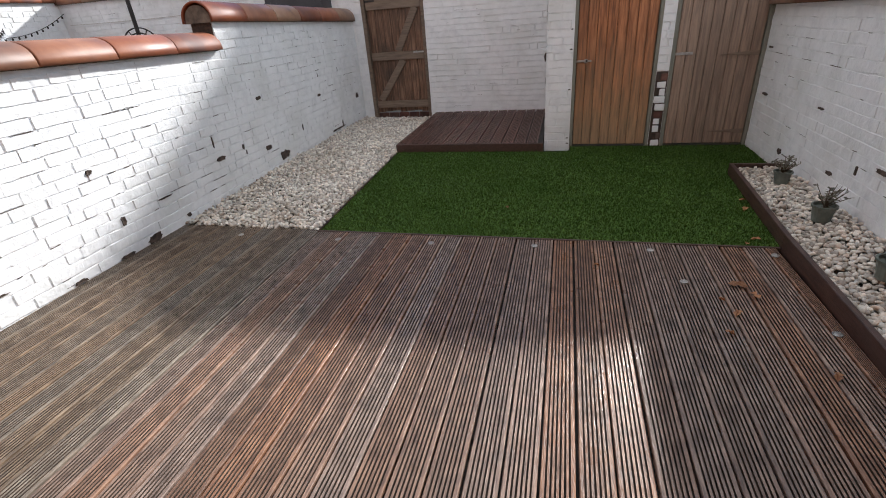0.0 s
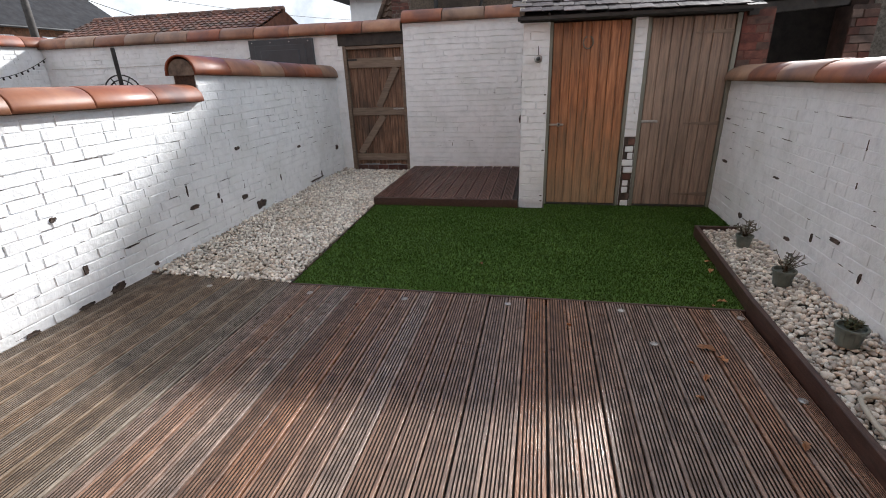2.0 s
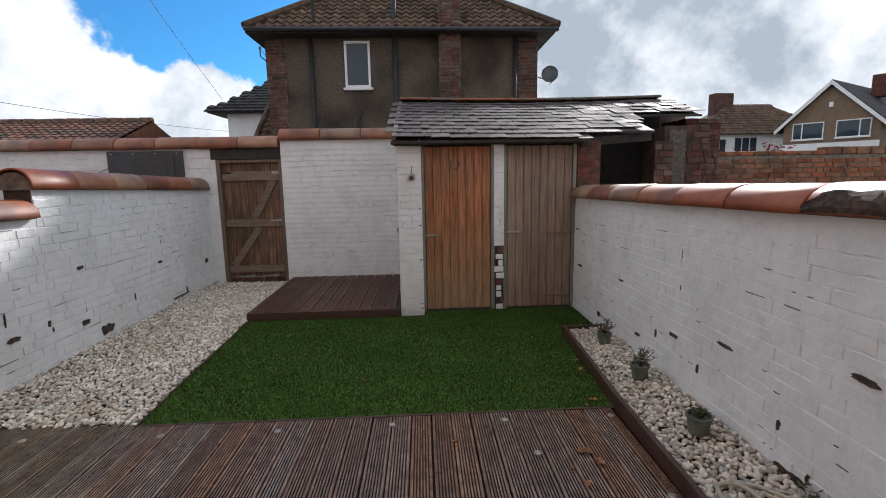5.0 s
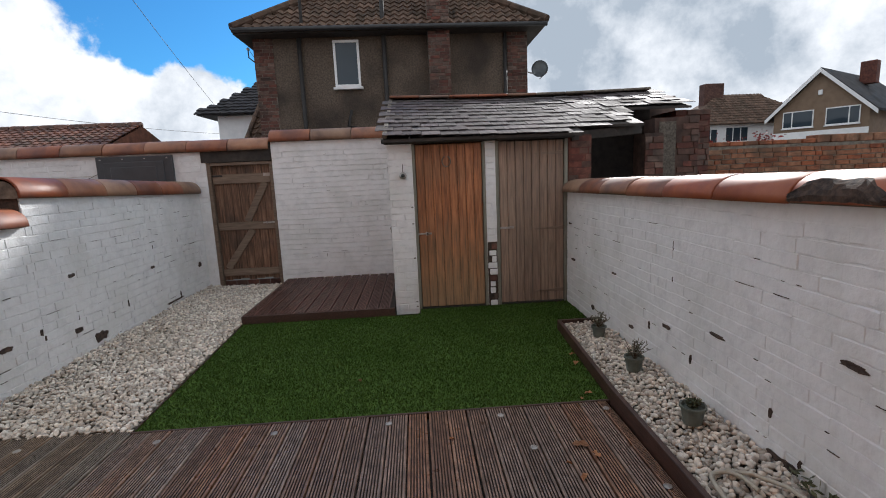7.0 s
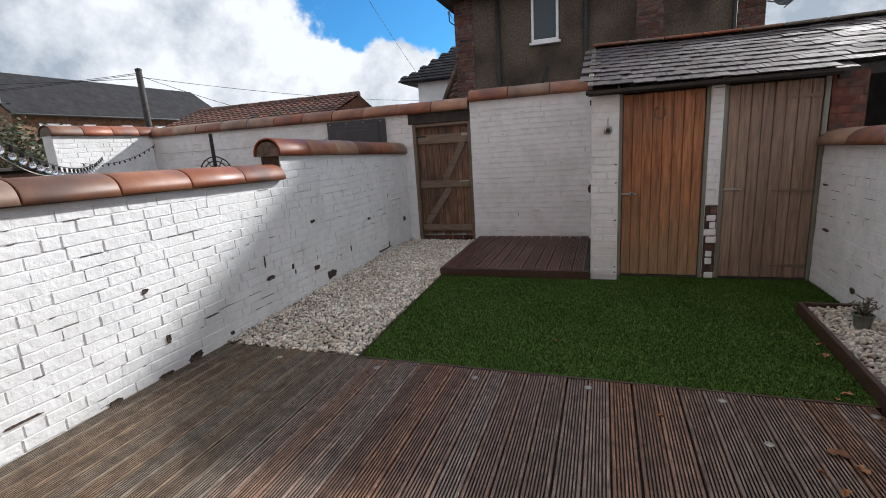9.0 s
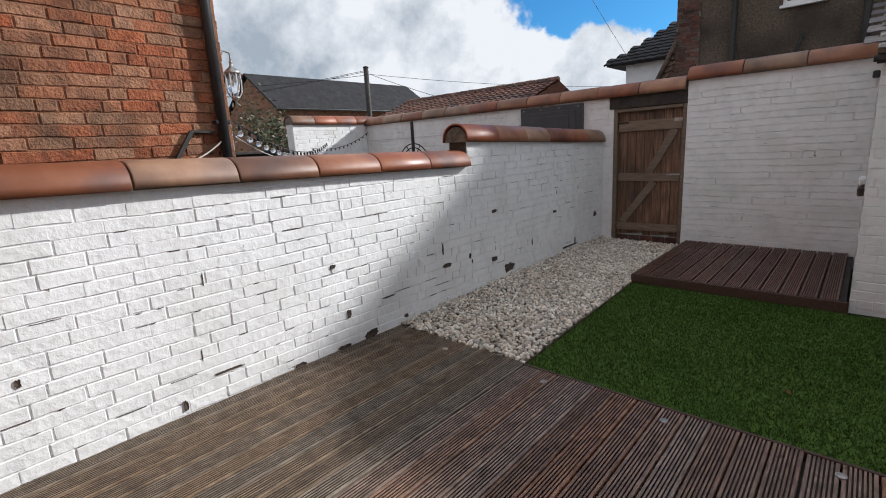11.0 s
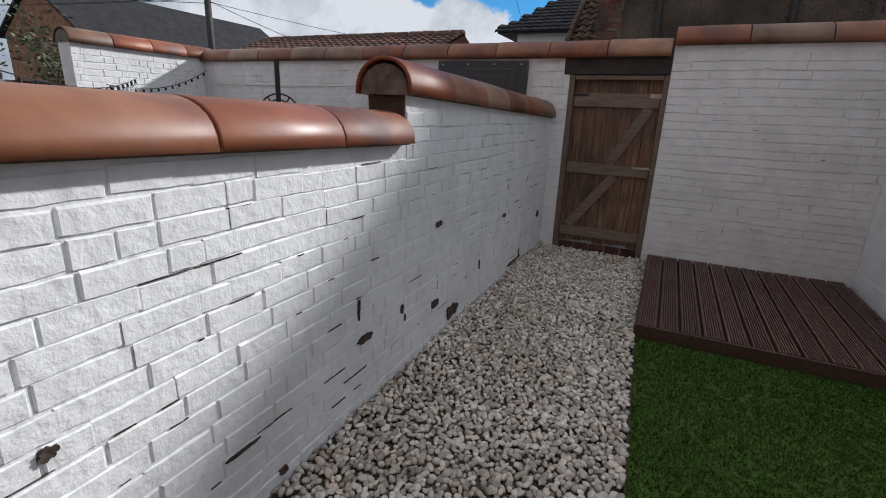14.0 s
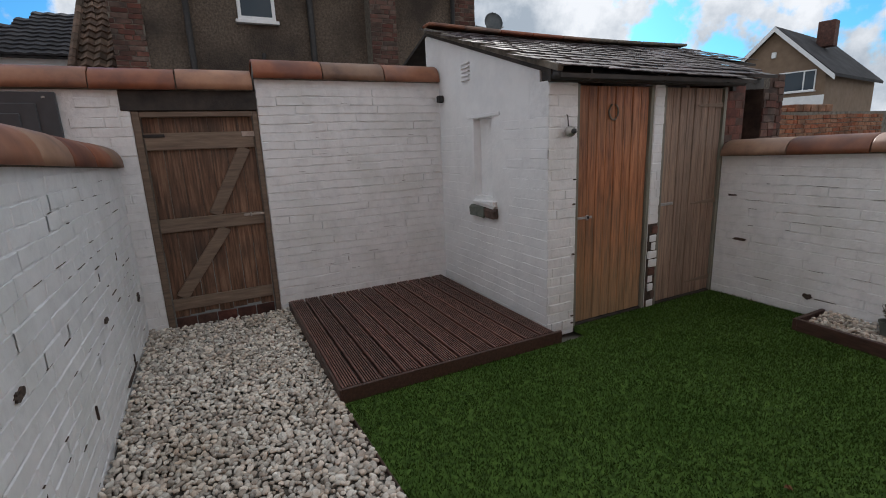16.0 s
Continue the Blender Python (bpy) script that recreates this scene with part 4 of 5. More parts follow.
lamp = thing("wall_lamp", (1.775, YD - 0.02, 1.55), "small round metal lamp hanging on the white pier", "lamp")
part("hook", tube([(1.775, YD - 0.004, 1.70), (1.775, YD - 0.02, 1.68), (1.775, YD - 0.03, 1.60)], 0.004, 6), IRON, lamp)
part("cage", lathe((1.775, YD - 0.05, 1.53), [(0.01, 0), (0.035, 0.012), (0.043, 0.04), (0.035, 0.066), (0.012, 0.078)], 14), STEEL, lamp, smooth=True)
part("lens", lathe((1.775, YD - 0.088, 1.55), [(0.004, 0), (0.02, 0.006), (0.024, 0.02), (0.018, 0.034), (0.004, 0.04)], 12), PLASTIC, lamp)

# slates, course by course
slope_len = math.hypot(RIDGE_Y - EAVE_Y, RIDGE_Z - EAVE_Z)
tilt = math.atan2(RIDGE_Z - EAVE_Z, RIDGE_Y - EAVE_Y)
part("roof_deck", prism([(EAVE_Y + 0.03, EAVE_Z - 0.035), (RIDGE_Y, RIDGE_Z - 0.035), (RIDGE_Y + 1.0, RIDGE_Z - 0.36), (RIDGE_Y + 1.0, RIDGE_Z - 0.40), (RIDGE_Y, RIDGE_Z - 0.065), (EAVE_Y + 0.03, EAVE_Z - 0.065)], XS - 0.02, 3.80, "x"), BLACK_WOOD, shed)
part("roof_deck", prism([(3.42, roof_z(3.42) - 0.035), (RIDGE_Y, RIDGE_Z - 0.035), (RIDGE_Y + 1.0, RIDGE_Z - 0.36), (RIDGE_Y + 1.0, RIDGE_Z - 0.40), (RIDGE_Y, RIDGE_Z - 0.065), (3.42, roof_z(3.42) - 0.065)], 3.802, 5.70, "x"), BLACK_WOOD, shed)
part("roof_deck", prism([(2.55, roof_z(2.55) - 0.036), (3.41, roof_z(3.41) - 0.036), (3.41, roof_z(3.41) - 0.066), (2.55, roof_z(2.55) - 0.066)], 3.802, 4.62, "x"), BLACK_WOOD, shed)
roof = part("roof", box((XS - 0.02, RIDGE_Y + 0.001, RIDGE_Z - 0.03), (5.56, RIDGE_Y + 0.02, RIDGE_Z - 0.005)), BLACK_WOOD, shed)
rnd = random.Random(31)
slates = []
for k in range(5):
    w, l = 0.204, 0.36
    bm = bmesh.new()
    n = 6
    low = [bm.verts.new((w * (i / n - 0.5), rnd.uniform(-0.006, 0.006), rnd.uniform(0, 0.003))) for i in range(n + 1)]
    up = [bm.verts.new((w * (i / n - 0.5), l, 0.0)) for i in range(n + 1)]
    low2 = [bm.verts.new(v.co - Vector((0, 0, 0.007))) for v in low]
    for i in range(n):
        bm.faces.new((low[i], low[i + 1], up[i + 1], up[i]))
        bm.faces.new((low2[i], low2[i + 1], low[i + 1], low[i]))
    bm.faces.new((low2[0], low[0], up[0]))
    bm.faces.new((low[n], low2[n], up[n]))
    me = bpy.data.meshes.new("slate")
    bm.to_mesh(me)
    bm.free()
    finish(me, SLATE, False)
    slates.append(me)
rows_n = 11
expose = slope_len / rows_n
for r in range(rows_n):
    s = r * expose
    yy = EAVE_Y + s * math.cos(tilt)
    start = XS - 0.02 + (0.10 if r % 2 == 0 else 0.0)
    x = start
    # past the doors the lower courses have fallen away along a ragged edge
    while x < 5.95:
        limit = (3.76, 4.25, 4.60, 4.66, 4.55, 4.45)[r] if r < 6 else 5.66
        if x < limit + rnd.uniform(-0.12, 0.12):
            far = max(0.0, min((x - 3.3) / 1.5, 1))
            dip = -0.035 * math.sin(max(0, min((x - 1.6) / 4.2, 1)) * math.pi)
            ob = new("slate", slates[rnd.randrange(5)])
            ob.parent = roof
            ob.matrix_basis = Matrix.Translation((x - shed.location.x, yy - shed.location.y, roof_z(yy) + dip + 0.012 + rnd.uniform(0, 0.006 + 0.012 * far) - shed.location.z)) @ Matrix.Rotation(tilt - 0.045 + rnd.uniform(-0.01, 0.01 + 0.06 * far), 4, "X") @ Matrix.Rotation(rnd.uniform(-0.05, 0.05) * far + rnd.uniform(-0.012, 0.012), 4, "Z")
        x += 0.209
x = XS - 0.02
while x < 5.4:
    part("ridge_tile", beam((x, RIDGE_Y - 0.02, RIDGE_Z + 0.035 - 0.03 * math.sin((x - 1.6) / 4.2 * math.pi)), (x + 0.44, RIDGE_Y - 0.02, RIDGE_Z + 0.035 - 0.03 * math.sin((x - 1.16) / 4.2 * math.pi)), 0.17, 0.035, bevel=0.01), TERRACOTTA if x < 3.7 else MORTAR, roof, "clay ridge tile")
    x += 0.445
part("verge_mortar", beam((XS - 0.01, EAVE_Y + 0.05, EAVE_Z + 0.0), (XS - 0.01, RIDGE_Y, RIDGE_Z - 0.012), 0.05, 0.045), MORTAR, roof)

# the neighbour's ruined half
ruin = thing("ruined_outhouse", (4.9, 3.0, -0.05), "ruined red brick outhouse with a collapsed slate roof", "outhouse")
part("pier", box((3.68, YD + 0.03, -0.05), (3.95, YD + 0.30, 1.95)), BRICK_DARK, ruin)
part("rafter", beam((3.70, EAVE_Y + 0.22, 1.93), (4.65, EAVE_Y + 0.5, 2.0), 0.08, 0.10), BLACK_WOOD, ruin, "charred broken rafter")
part("rafter", beam((4.3, 2.6, 1.98), (4.36, 4.3, 2.58), 0.07, 0.09), BLACK_WOOD, ruin)
part("pier", box((4.72, YD + 0.3, -0.05), (4.95, YD + 0.6, 1.95)), BRICK_DARK, ruin)
part("wall", box((4.97, YD + 0.55, -0.05), (5.54, YD + 0.85, 2.15)), BRICK_DARK, ruin)
part("render_patch", box((5.02, YD + 0.535, 1.2), (5.24, YD + 0.548, 2.1), 0.004), SOIL, ruin, "patch of grey render on the ruin")
# Added black panel: stands in for the shade deep inside the open ruin.
part("partition", box((3.955, 4.25, -0.05), (5.54, 4.30, 2.45)), BLACK_WOOD, ruin, "black panel added for the dark inside of the ruin")
part("pier", box((5.55, 3.55, -0.05), (6.05, 4.2, 2.30)), BRICK_DARK, ruin)
lay_bricks(ruin, BRICK_DARK, (4.72, YD + 0.3, 0), (1, 0, 0), 0.23, lambda u: 1.95, 71, proud=0.012, bottom=1.0, limit=0)
lay_bricks(ruin, BRICK_DARK, (5.55, 3.55, 0), (1, 0, 0), 0.5, lambda u: 2.30, 72, proud=0.012, bottom=1.0, limit=0)
lay_bricks(ruin, BRICK_DARK, (3.68, YD + 0.03, 0), (1, 0, 0), 0.27, lambda u: 1.95, 73, proud=0.012, bottom=1.2, limit=0)
lay_bricks(ruin, BRICK_DARK, (4.97, YD + 0.55, 0), (1, 0, 0), 0.57, lambda u: 2.15, 75, bottom=1.0, limit=0, proud=0.012, skip=lambda a, b, z0, z1: b > 0.05 and a < 0.27 and z1 > 1.2)
lay_bricks(ruin, BRICK_DARK, (5.55, 4.2, 0), (0, -1, 0), 0.65, lambda u: 2.30, 76, bottom=1.0, limit=0, proud=0.012)
wall_rear = part("wall_rear", box((6.06, 4.20, -0.09), (16.0, 4.43, 1.80)), MORTAR, None, "low weathered red brick wall behind the yards", kind="structure")
wall_rear["category"] = "wall"
lay_bricks(wall_rear, BRICK_RED, (6.06, 4.20, 0), (1, 0, 0), 5.2, lambda u: 1.80, 74, near=(0, 4.0), bottom=1.15, proud=0.012, joint=0.011, fill=0.1)
rnd = random.Random(5)
for k in range(14):
    x = 6.1 + 0.235 * k
    bm = box((x, 4.19, 1.802), (x + 0.215, 4.42, 1.802 + (0.065 if k < 9 else 0.12)), 0.01)
    part("brick", bm, BRICK_RED, wall_rear)

# ---- plants, lights and leaves on the ground ----


def leaf_cloud(points, size, seed, droop=0.3):
    rng = np.random.default_rng(seed)
    p = np.asarray(points, float)
    n = len(p)
    d = rng.normal(size=(n, 3))
    d[:, 2] = np.abs(d[:, 2]) * 0.6 - droop * 0.3
    d /= np.linalg.norm(d, axis=1, keepdims=True)
    s = np.cross(d, rng.normal(size=(n, 3)))
    s /= np.linalg.norm(s, axis=1, keepdims=True)
    L = rng.uniform(0.6, 1.2, (n, 1)) * size
    q = np.stack([p, p + d * L * 0.5 + s * L * 0.22, p + d * L, p + d * L * 0.5 - s * L * 0.22], 1)
    return q.reshape(-1, 3), np.arange(4 * n).reshape(-1, 4)


def potted(at, radius, height, label, seed, spread, leaves, mat):
    t = thing("potted_plant", at, label, "potted plant", "pots in the pebble bed")
    x, y, z = at
    part("pot", lathe(at, [(radius * 0.72, 0), (radius * 0.95, height * 0.88), (radius * 1.06, height * 0.88), (radius * 1.06, height), (radius * 0.9, height), (radius * 0.85, height * 0.8), (0.004, height * 0.8)], 18), POT, t, smooth=False)
    rnd = random.Random(seed)
    bm, pts = bmesh.new(), []
    for k in range(22):
        w, out, up = rnd.uniform(0, 6.28), rnd.uniform(0.2, 1) * spread, rnd.uniform(0.5, 1.0) * spread * 1.3
        line = [Vector((x + out * f * math.cos(w), y + out * f * math.sin(w), z + height * 0.8 + up * (f ** 0.8))) for f in (0, 0.4, 0.75, 1.0)]
        tube(line, 0.0022, 4, bm)
        for _ in range(leaves):
            f = rnd.uniform(0.2, 1)
            i = min(int(f * 3), 2)
            pts.append(line[i].lerp(line[i + 1], rnd.random()))
    part("stems", bm, STEM, t, kind="stuff")
    v, f = leaf_cloud(pts, 0.028, seed)
    raw("leaves", v, f, mat, t, kind="stuff")
    return t


potted((3.48, 1.00, 0.075), 0.062, 0.10, "small grey pot with a sprawling grey-green plant", 1, 0.10, 9, LEAF_PALE)
potted((3.455, 0.27, 0.075), 0.068, 0.11, "grey pot with a wiry dried herb", 2, 0.12, 7, LEAF_PALE)
potted((3.455, -0.47, 0.075), 0.07, 0.11, "grey pot with a low mossy plant", 3, 0.045, 8, LEAF)
hose = thing("garden_hose", (3.4, -1.0, 0.08), "beige hose lying in a loop on the pebbles", "hose")
part("loop", tube([(3.30 + 0.10 * math.cos(w) + 0.03 * k / 26, -1.12 + 0.20 * math.sin(w), 0.088 + 0.01 * math.sin(k * 0.6)) for k, w in enumerate([0.2 + 0.19 * j for j in range(20)])]
                  + [], 0.011, 8), HOSE, hose, smooth=True)
part("tail", tube([(3.34, -0.93, 0.095), (3.44, -0.98, 0.10), (3.52, -1.10, 0.11), (3.57, -1.4, 0.11), (3.58, -2.0, 0.11)], 0.011, 8), HOSE, hose, smooth=True)
weeds = thing("weeds", (3.6, -1.3, 0.08), "thin green weeds at the wall foot", "weeds", "", "stuff")
rng = np.random.default_rng(9)
v, f = leaf_cloud(np.stack([rng.uniform(3.56, 3.655, 160), rng.uniform(-2.2, -1.0, 160), rng.uniform(0.08, 0.14, 160)], 1), 0.05, 4)
raw("blades", v, f, LEAF, weeds, kind="stuff")

first = None
for k, (x, y) in enumerate(((0.219, -0.135), (0.94, -0.132), (1.66, -0.112), (2.389, -0.106), (3.09, -0.11), (3.08, -0.89), (2.513, -0.484), (-0.62, -0.13))):
    if first is None:
        first = thing("deck_light", (x, y, 0.003), "small round steel light set flush in the decking", "light", "lights in the decking")
        rim = part("rim", lathe((x, y, 0.0), [(0.021, -0.01), (0.022, 0.003), (0.020, 0.0045), (0.015, 0.0045), (0.014, 0.002)], 18), STEEL, first)
        part("lens", lathe((x, y, 0.0), [(0.0138, -0.004), (0.0138, 0.0035), (0.008, 0.0055)], 14), STEEL, first)
    else:
        copy_thing(first, Matrix.Translation((x, y, 0.003)))

rnd = random.Random(12)
for k, (x, y, s) in enumerate(((2.78, -0.50, 0.05), (2.83, -0.60, 0.035), (2.70, -0.78, 0.03), (2.62, -0.95, 0.022), (3.05, 0.10, 0.03), (3.14, 0.62, 0.035), (3.17, 0.80, 0.03), (2.98, 0.03, 0.02), (1.40, 0.55, 0.018), (2.05, -0.35, 0.018),
                               (2.95, -1.2, 0.03), (2.66, -0.66, 0.018))):
    lf = thing("fallen_leaf", (x, y, 0.008), "curled dry brown leaf lying on the ground" if s > 0.025 else "scrap of pale dry leaf on the ground", "leaf", "leaves on the ground")
    bm = bmesh.new()
    w0 = rnd.uniform(0, 6.28)
    mid = [bm.verts.new((x + s * t * math.cos(w0), y + s * t * math.sin(w0), 0.006 + 0.004 * math.sin(t * 2))) for t in (-1, -0.3, 0.4, 1)]
    for sgn in (-1, 1):
        edge = [bm.verts.new((x + s * t * math.cos(w0) - sgn * s * wd * math.sin(w0), y + s * t * math.sin(w0) + sgn * s * wd * math.cos(w0), 0.012 + rnd.uniform(0, 0.012))) for t, wd in ((-0.5, 0.55), (0.1, 0.3), (0.45, 0.65))]
        bm.faces.new((mid[0], mid[1], edge[1], edge[0]))
        bm.faces.new((mid[1], mid[2], edge[2], edge[1]))
        bm.faces.new((mid[2], mid[3], edge[2]))
    part("blade", bm, LEAF_DRY, lf)

# ---- next yard ----
ext = thing("brick_house", (-3.5, -2.9, -0.09), "old red brick house wing beyond the garden wall", "house")
EX, EY = -2.15, -0.81
part("wall", box((-6.0, -5.0, -0.09), (EX, EY, 5.6)), BRICK_RED, ext)
lay_bricks(ext, BRICK_RED, (EX, -5.0, 0), (0, 1, 0), 4.1, lambda u: 3.9, 81, near=(2.6, 4.2), bottom=1.30, proud=0.0055, joint=0.008, course=0.076, fill=0.25)
lay_bricks(ext, BRICK_RED, (EX, EY, 0), (-1, 0, 0), 1.2, lambda u: 3.9, 82, bottom=1.30, limit=0, proud=0.0055, joint=0.008, course=0.076, fill=0.25)
part("downpipe", tube([(EX + 0.055, -0.895, 0.6), (EX + 0.055, -0.895, 5.0)], 0.038, 12), PLASTIC, ext, "black downpipe", smooth=True)
for z in (1.75, 3.2):
    part("pipe_clip", box((EX + 0.002, -0.95, z), (EX + 0.075, -0.84, z + 0.03), 0.004), PLASTIC, ext)
part("bracket", beam((EX + 0.03, -1.38, 1.30), (EX + 0.03, -1.12, 1.70), 0.03, 0.03, (1, 0, 0)), IRON, ext, "rusted iron strut")
part("bracket", beam((EX + 0.03, -1.12, 1.70), (EX + 0.03, -0.96, 1.69), 0.02, 0.02, (1, 0, 0)), IRON, ext)
LX, LY, LZ = EX - 0.06, EY + 0.10, 1.94
lan = thing("wall_lantern", (LX, LY, LZ), "white scrolled metal lantern on the brick corner", "lantern")
part("arm", tube([(LX, EY, LZ + 0.30), (LX, EY + 0.05, LZ + 0.37), (LX, EY + 0.10, LZ + 0.36), (LX, LY, LZ + 0.29)], 0.009, 6), STEEL, lan, smooth=True)
part("cap", lathe((LX, LY, LZ + 0.20), [(0.062, 0), (0.066, 0.012), (0.045, 0.035), (0.018, 0.055), (0.010, 0.085), (0.016, 0.092), (0.004, 0.105)], 12), STEEL, lan, smooth=True)
part("glass", lathe((LX, LY, LZ + 0.035), [(0.022, 0), (0.042, 0.05), (0.050, 0.163)], 12), BULB, lan, smooth=True)
part("base", lathe((LX, LY, LZ - 0.03), [(0.006, 0), (0.012, 0.01), (0.008, 0.025), (0.030, 0.045), (0.034, 0.06)], 12), STEEL, lan, smooth=True)
for k in range(8):
    w = k * math.pi / 4
    part("cage_bar", tube([(LX + r * math.cos(w), LY + r * math.sin(w), LZ + z) for r, z in ((0.028, 0.02), (0.056, 0.06), (0.063, 0.13), (0.058, 0.205))], 0.0045, 5), UPVC, lan)
cable = thing("slack_cable", (EX, -1.2, 1.4), "pale slack cable looped from the brick corner", "cable")
part("run", tube(sag((EX + 0.10, -1.25, 1.46), (EX + 0.06, -0.88, 1.66), 0.03), 0.006, 6), ROPE, cable, smooth=True)

# string of bulbs across the next yard
for a, b, drop, n, wide in (((EX - 0.05, EY + 0.05, 1.78), (-6.55, 3.1, 1.72), 0.22, 22, True), ((-6.55, 2.7, 1.62), (-6.52, 4.15, 1.9), 0.14, 14, False), ((EX - 0.05, EY + 0.05, 1.66), (-5.6, 1.8, 1.50), 0.10, 0, True)):
    st = thing("string_lights", a, "sagging string of clear festoon bulbs" if n else "sagging pale wire across the next yard", "string lights")
    line = sag(a, b, drop, 24)
    part("wire", tube(line, 0.005, 5), IRON if n else ROPE, st)
    for k in range(n):
        f = (k + 0.5) / n * 24
        p = line[int(f)].lerp(line[min(int(f) + 1, 24)], f % 1)
        cap = part("lamp_holder", lathe((p.x, p.y, p.z - 0.045), [(0.012, 0), (0.014, 0.03), (0.006, 0.04)], 8), IRON, st)
        if wide:
            part("bulb", lathe((p.x, p.y, p.z - 0.105), [(0.008, 0), (0.026, 0.015), (0.028, 0.032), (0.013, 0.06)], 8), BULB, cap, smooth=True)
arch = thing("plant_support", (-4.3, 3.3, 0), "black iron hooped plant support with a tall stake", "plant support")
part("stake", tube([(-4.3, 3.3, -0.09), (-4.3, 3.3, 1.95)], 0.028, 8), IRON, arch)
for r in (0.14, 0.21, 0.28):
    part("hoop", tube([(-4.3 + r * 1.2 * math.cos(w), 3.3, 1.30 + r * math.sin(w)) for w in [math.pi * k / 14 for k in range(15)]], 0.010, 6), IRON, arch)
for k in range(5):
    w = math.pi * (k + 1) / 6
    part("spoke", tube([(-4.3, 3.3, 1.30), (-4.3 + 0.33 * math.cos(w), 3.3, 1.30 + 0.28 * math.sin(w))], 0.008, 5), IRON, arch)
part("crossbar", tube([(-4.64, 3.3, 1.29), (-3.96, 3.3, 1.29)], 0.012, 6), IRON, arch)
part("side_leg", tube([(-4.62, 3.3, -0.09), (-4.62, 3.3, 1.30)], 0.012, 6), IRON, arch)
for x in (-3.6, -2.9):
    fl = thing("fence_clip", (x, YG - 0.012, 1.62), "small black fixing on the white wall", "wall fixing")
    part("plate", box((x - 0.03, YG - 0.012, 1.58), (x + 0.03, YG - 0.003, 1.70), 0.003), IRON, fl)
    part("prong", beam((x, YG - 0.03, 1.66), (x + 0.10, YG - 0.03, 1.58), 0.02, 0.03), IRON, fl)
wires = thing("training_wire", (-3.5, YG - 0.01, 1.7), "thin wires stretched across the white wall", "wire")
part("strand", tube(sag((-6.5, YG - 0.012, 1.72), (-1.7, YG - 0.012, 1.80), 0.04), 0.004, 5), ROPE, wires)
part("strand", tube([(-3.4, YG - 0.012, 1.45), (-2.2, YG - 0.012, 1.98)], 0.004, 5), IRON, wires)

shack = thing("timber_shed", (-7.9, 1.4, -0.09), "low dark timber shed in the next yard", "shed")
part("wall", box((-9.0, 0.2, -0.09), (-7.0, 2.3, 1.55), 0.01), BLACK_WOOD, shack)
part("roof", box((-9.1, 0.1, 1.552), (-6.9, 2.38, 1.61), 0.01), BLACK_WOOD, shack)
for k in range(9):
    part("slat", box((-6.998, 0.22, 0.05 + 0.165 * k), (-6.975, 2.28, 0.19 + 0.165 * k), 0.004), GATE_WOOD, shack)


def bush(name, at, size, n, leaf, mat, label, category, seed, lumps=14):
    t = thing(name, at, label, category)
    rng = np.random.default_rng(seed)
    cs = rng.normal(size=(lumps, 3)) * np.array(size) * 0.42
    cs[:, 2] = np.abs(cs[:, 2]) * 1.1 + size[2] * 0.35
    bm = bmesh.new()
    base = Vector(at)
    for c in cs:
        tip = base + Vector(c)
        tube([base + Vector((0, 0, 0.0)), base.lerp(tip, 0.5) + Vector((0, 0, 0.1 * size[2])), tip], 0.03 * size[2] * 0.5, 5, bm, 0.3)
    part("branches", bm, STEM, t)
    k = rng.integers(0, lumps, n)
    p = cs[k] + rng.normal(size=(n, 3)) * np.array(size) * 0.15
    p[:, 2] = np.maximum(p[:, 2], 0.05)
    v, f = leaf_cloud(p + np.array(at), leaf, seed + 1)
    raw("crown", v, f, mat, t, kind="stuff")
    return t


sprig = thing("tall_shrub", (-4.7, 0.05, 0), "wispy tall shrub with sparse pale leaves", "shrub")
rnd = random.Random(17)
bm, pts = bmesh.new(), []
for k in range(9):
    w, out, up = rnd.uniform(0, 6.28), rnd.uniform(0.1, 0.4), rnd.uniform(1.4, 2.15)
    line = [Vector((-4.7 + out * f * math.cos(w), -0.12 + out * f * math.sin(w), up * f)) for f in (0, 0.4, 0.7, 0.9, 1.0)]
    tube(line, 0.012, 5, bm, 0.3)
    for _ in range(13):
        i = rnd.choice((2, 3, 3))
        q = line[i].lerp(line[i + 1], rnd.random())
        pts.append(q + Vector((rnd.gauss(0, 0.03), rnd.gauss(0, 0.03), rnd.gauss(0, 0.03))))
part("stems", bm, STEM, sprig, kind="stuff")
v, f = leaf_cloud(pts, 0.085, 18)
raw("leaves", v, f, LEAF_PALE, sprig, kind="stuff")
bush("bush", (-11.5, 2.1, 0), (1.6, 1.6, 1.9), 2600, 0.12, LEAF, "dense dark green bush behind the shed", "bush", 41)
bush("ivy_shrub", (-20.5, 9.8, 0), (2.6, 2.2, 3.4), 3200, 0.22, LEAF, "overgrown ivy-clad shrub by the far hall", "shrub", 42)

# ---- houses and distance ----


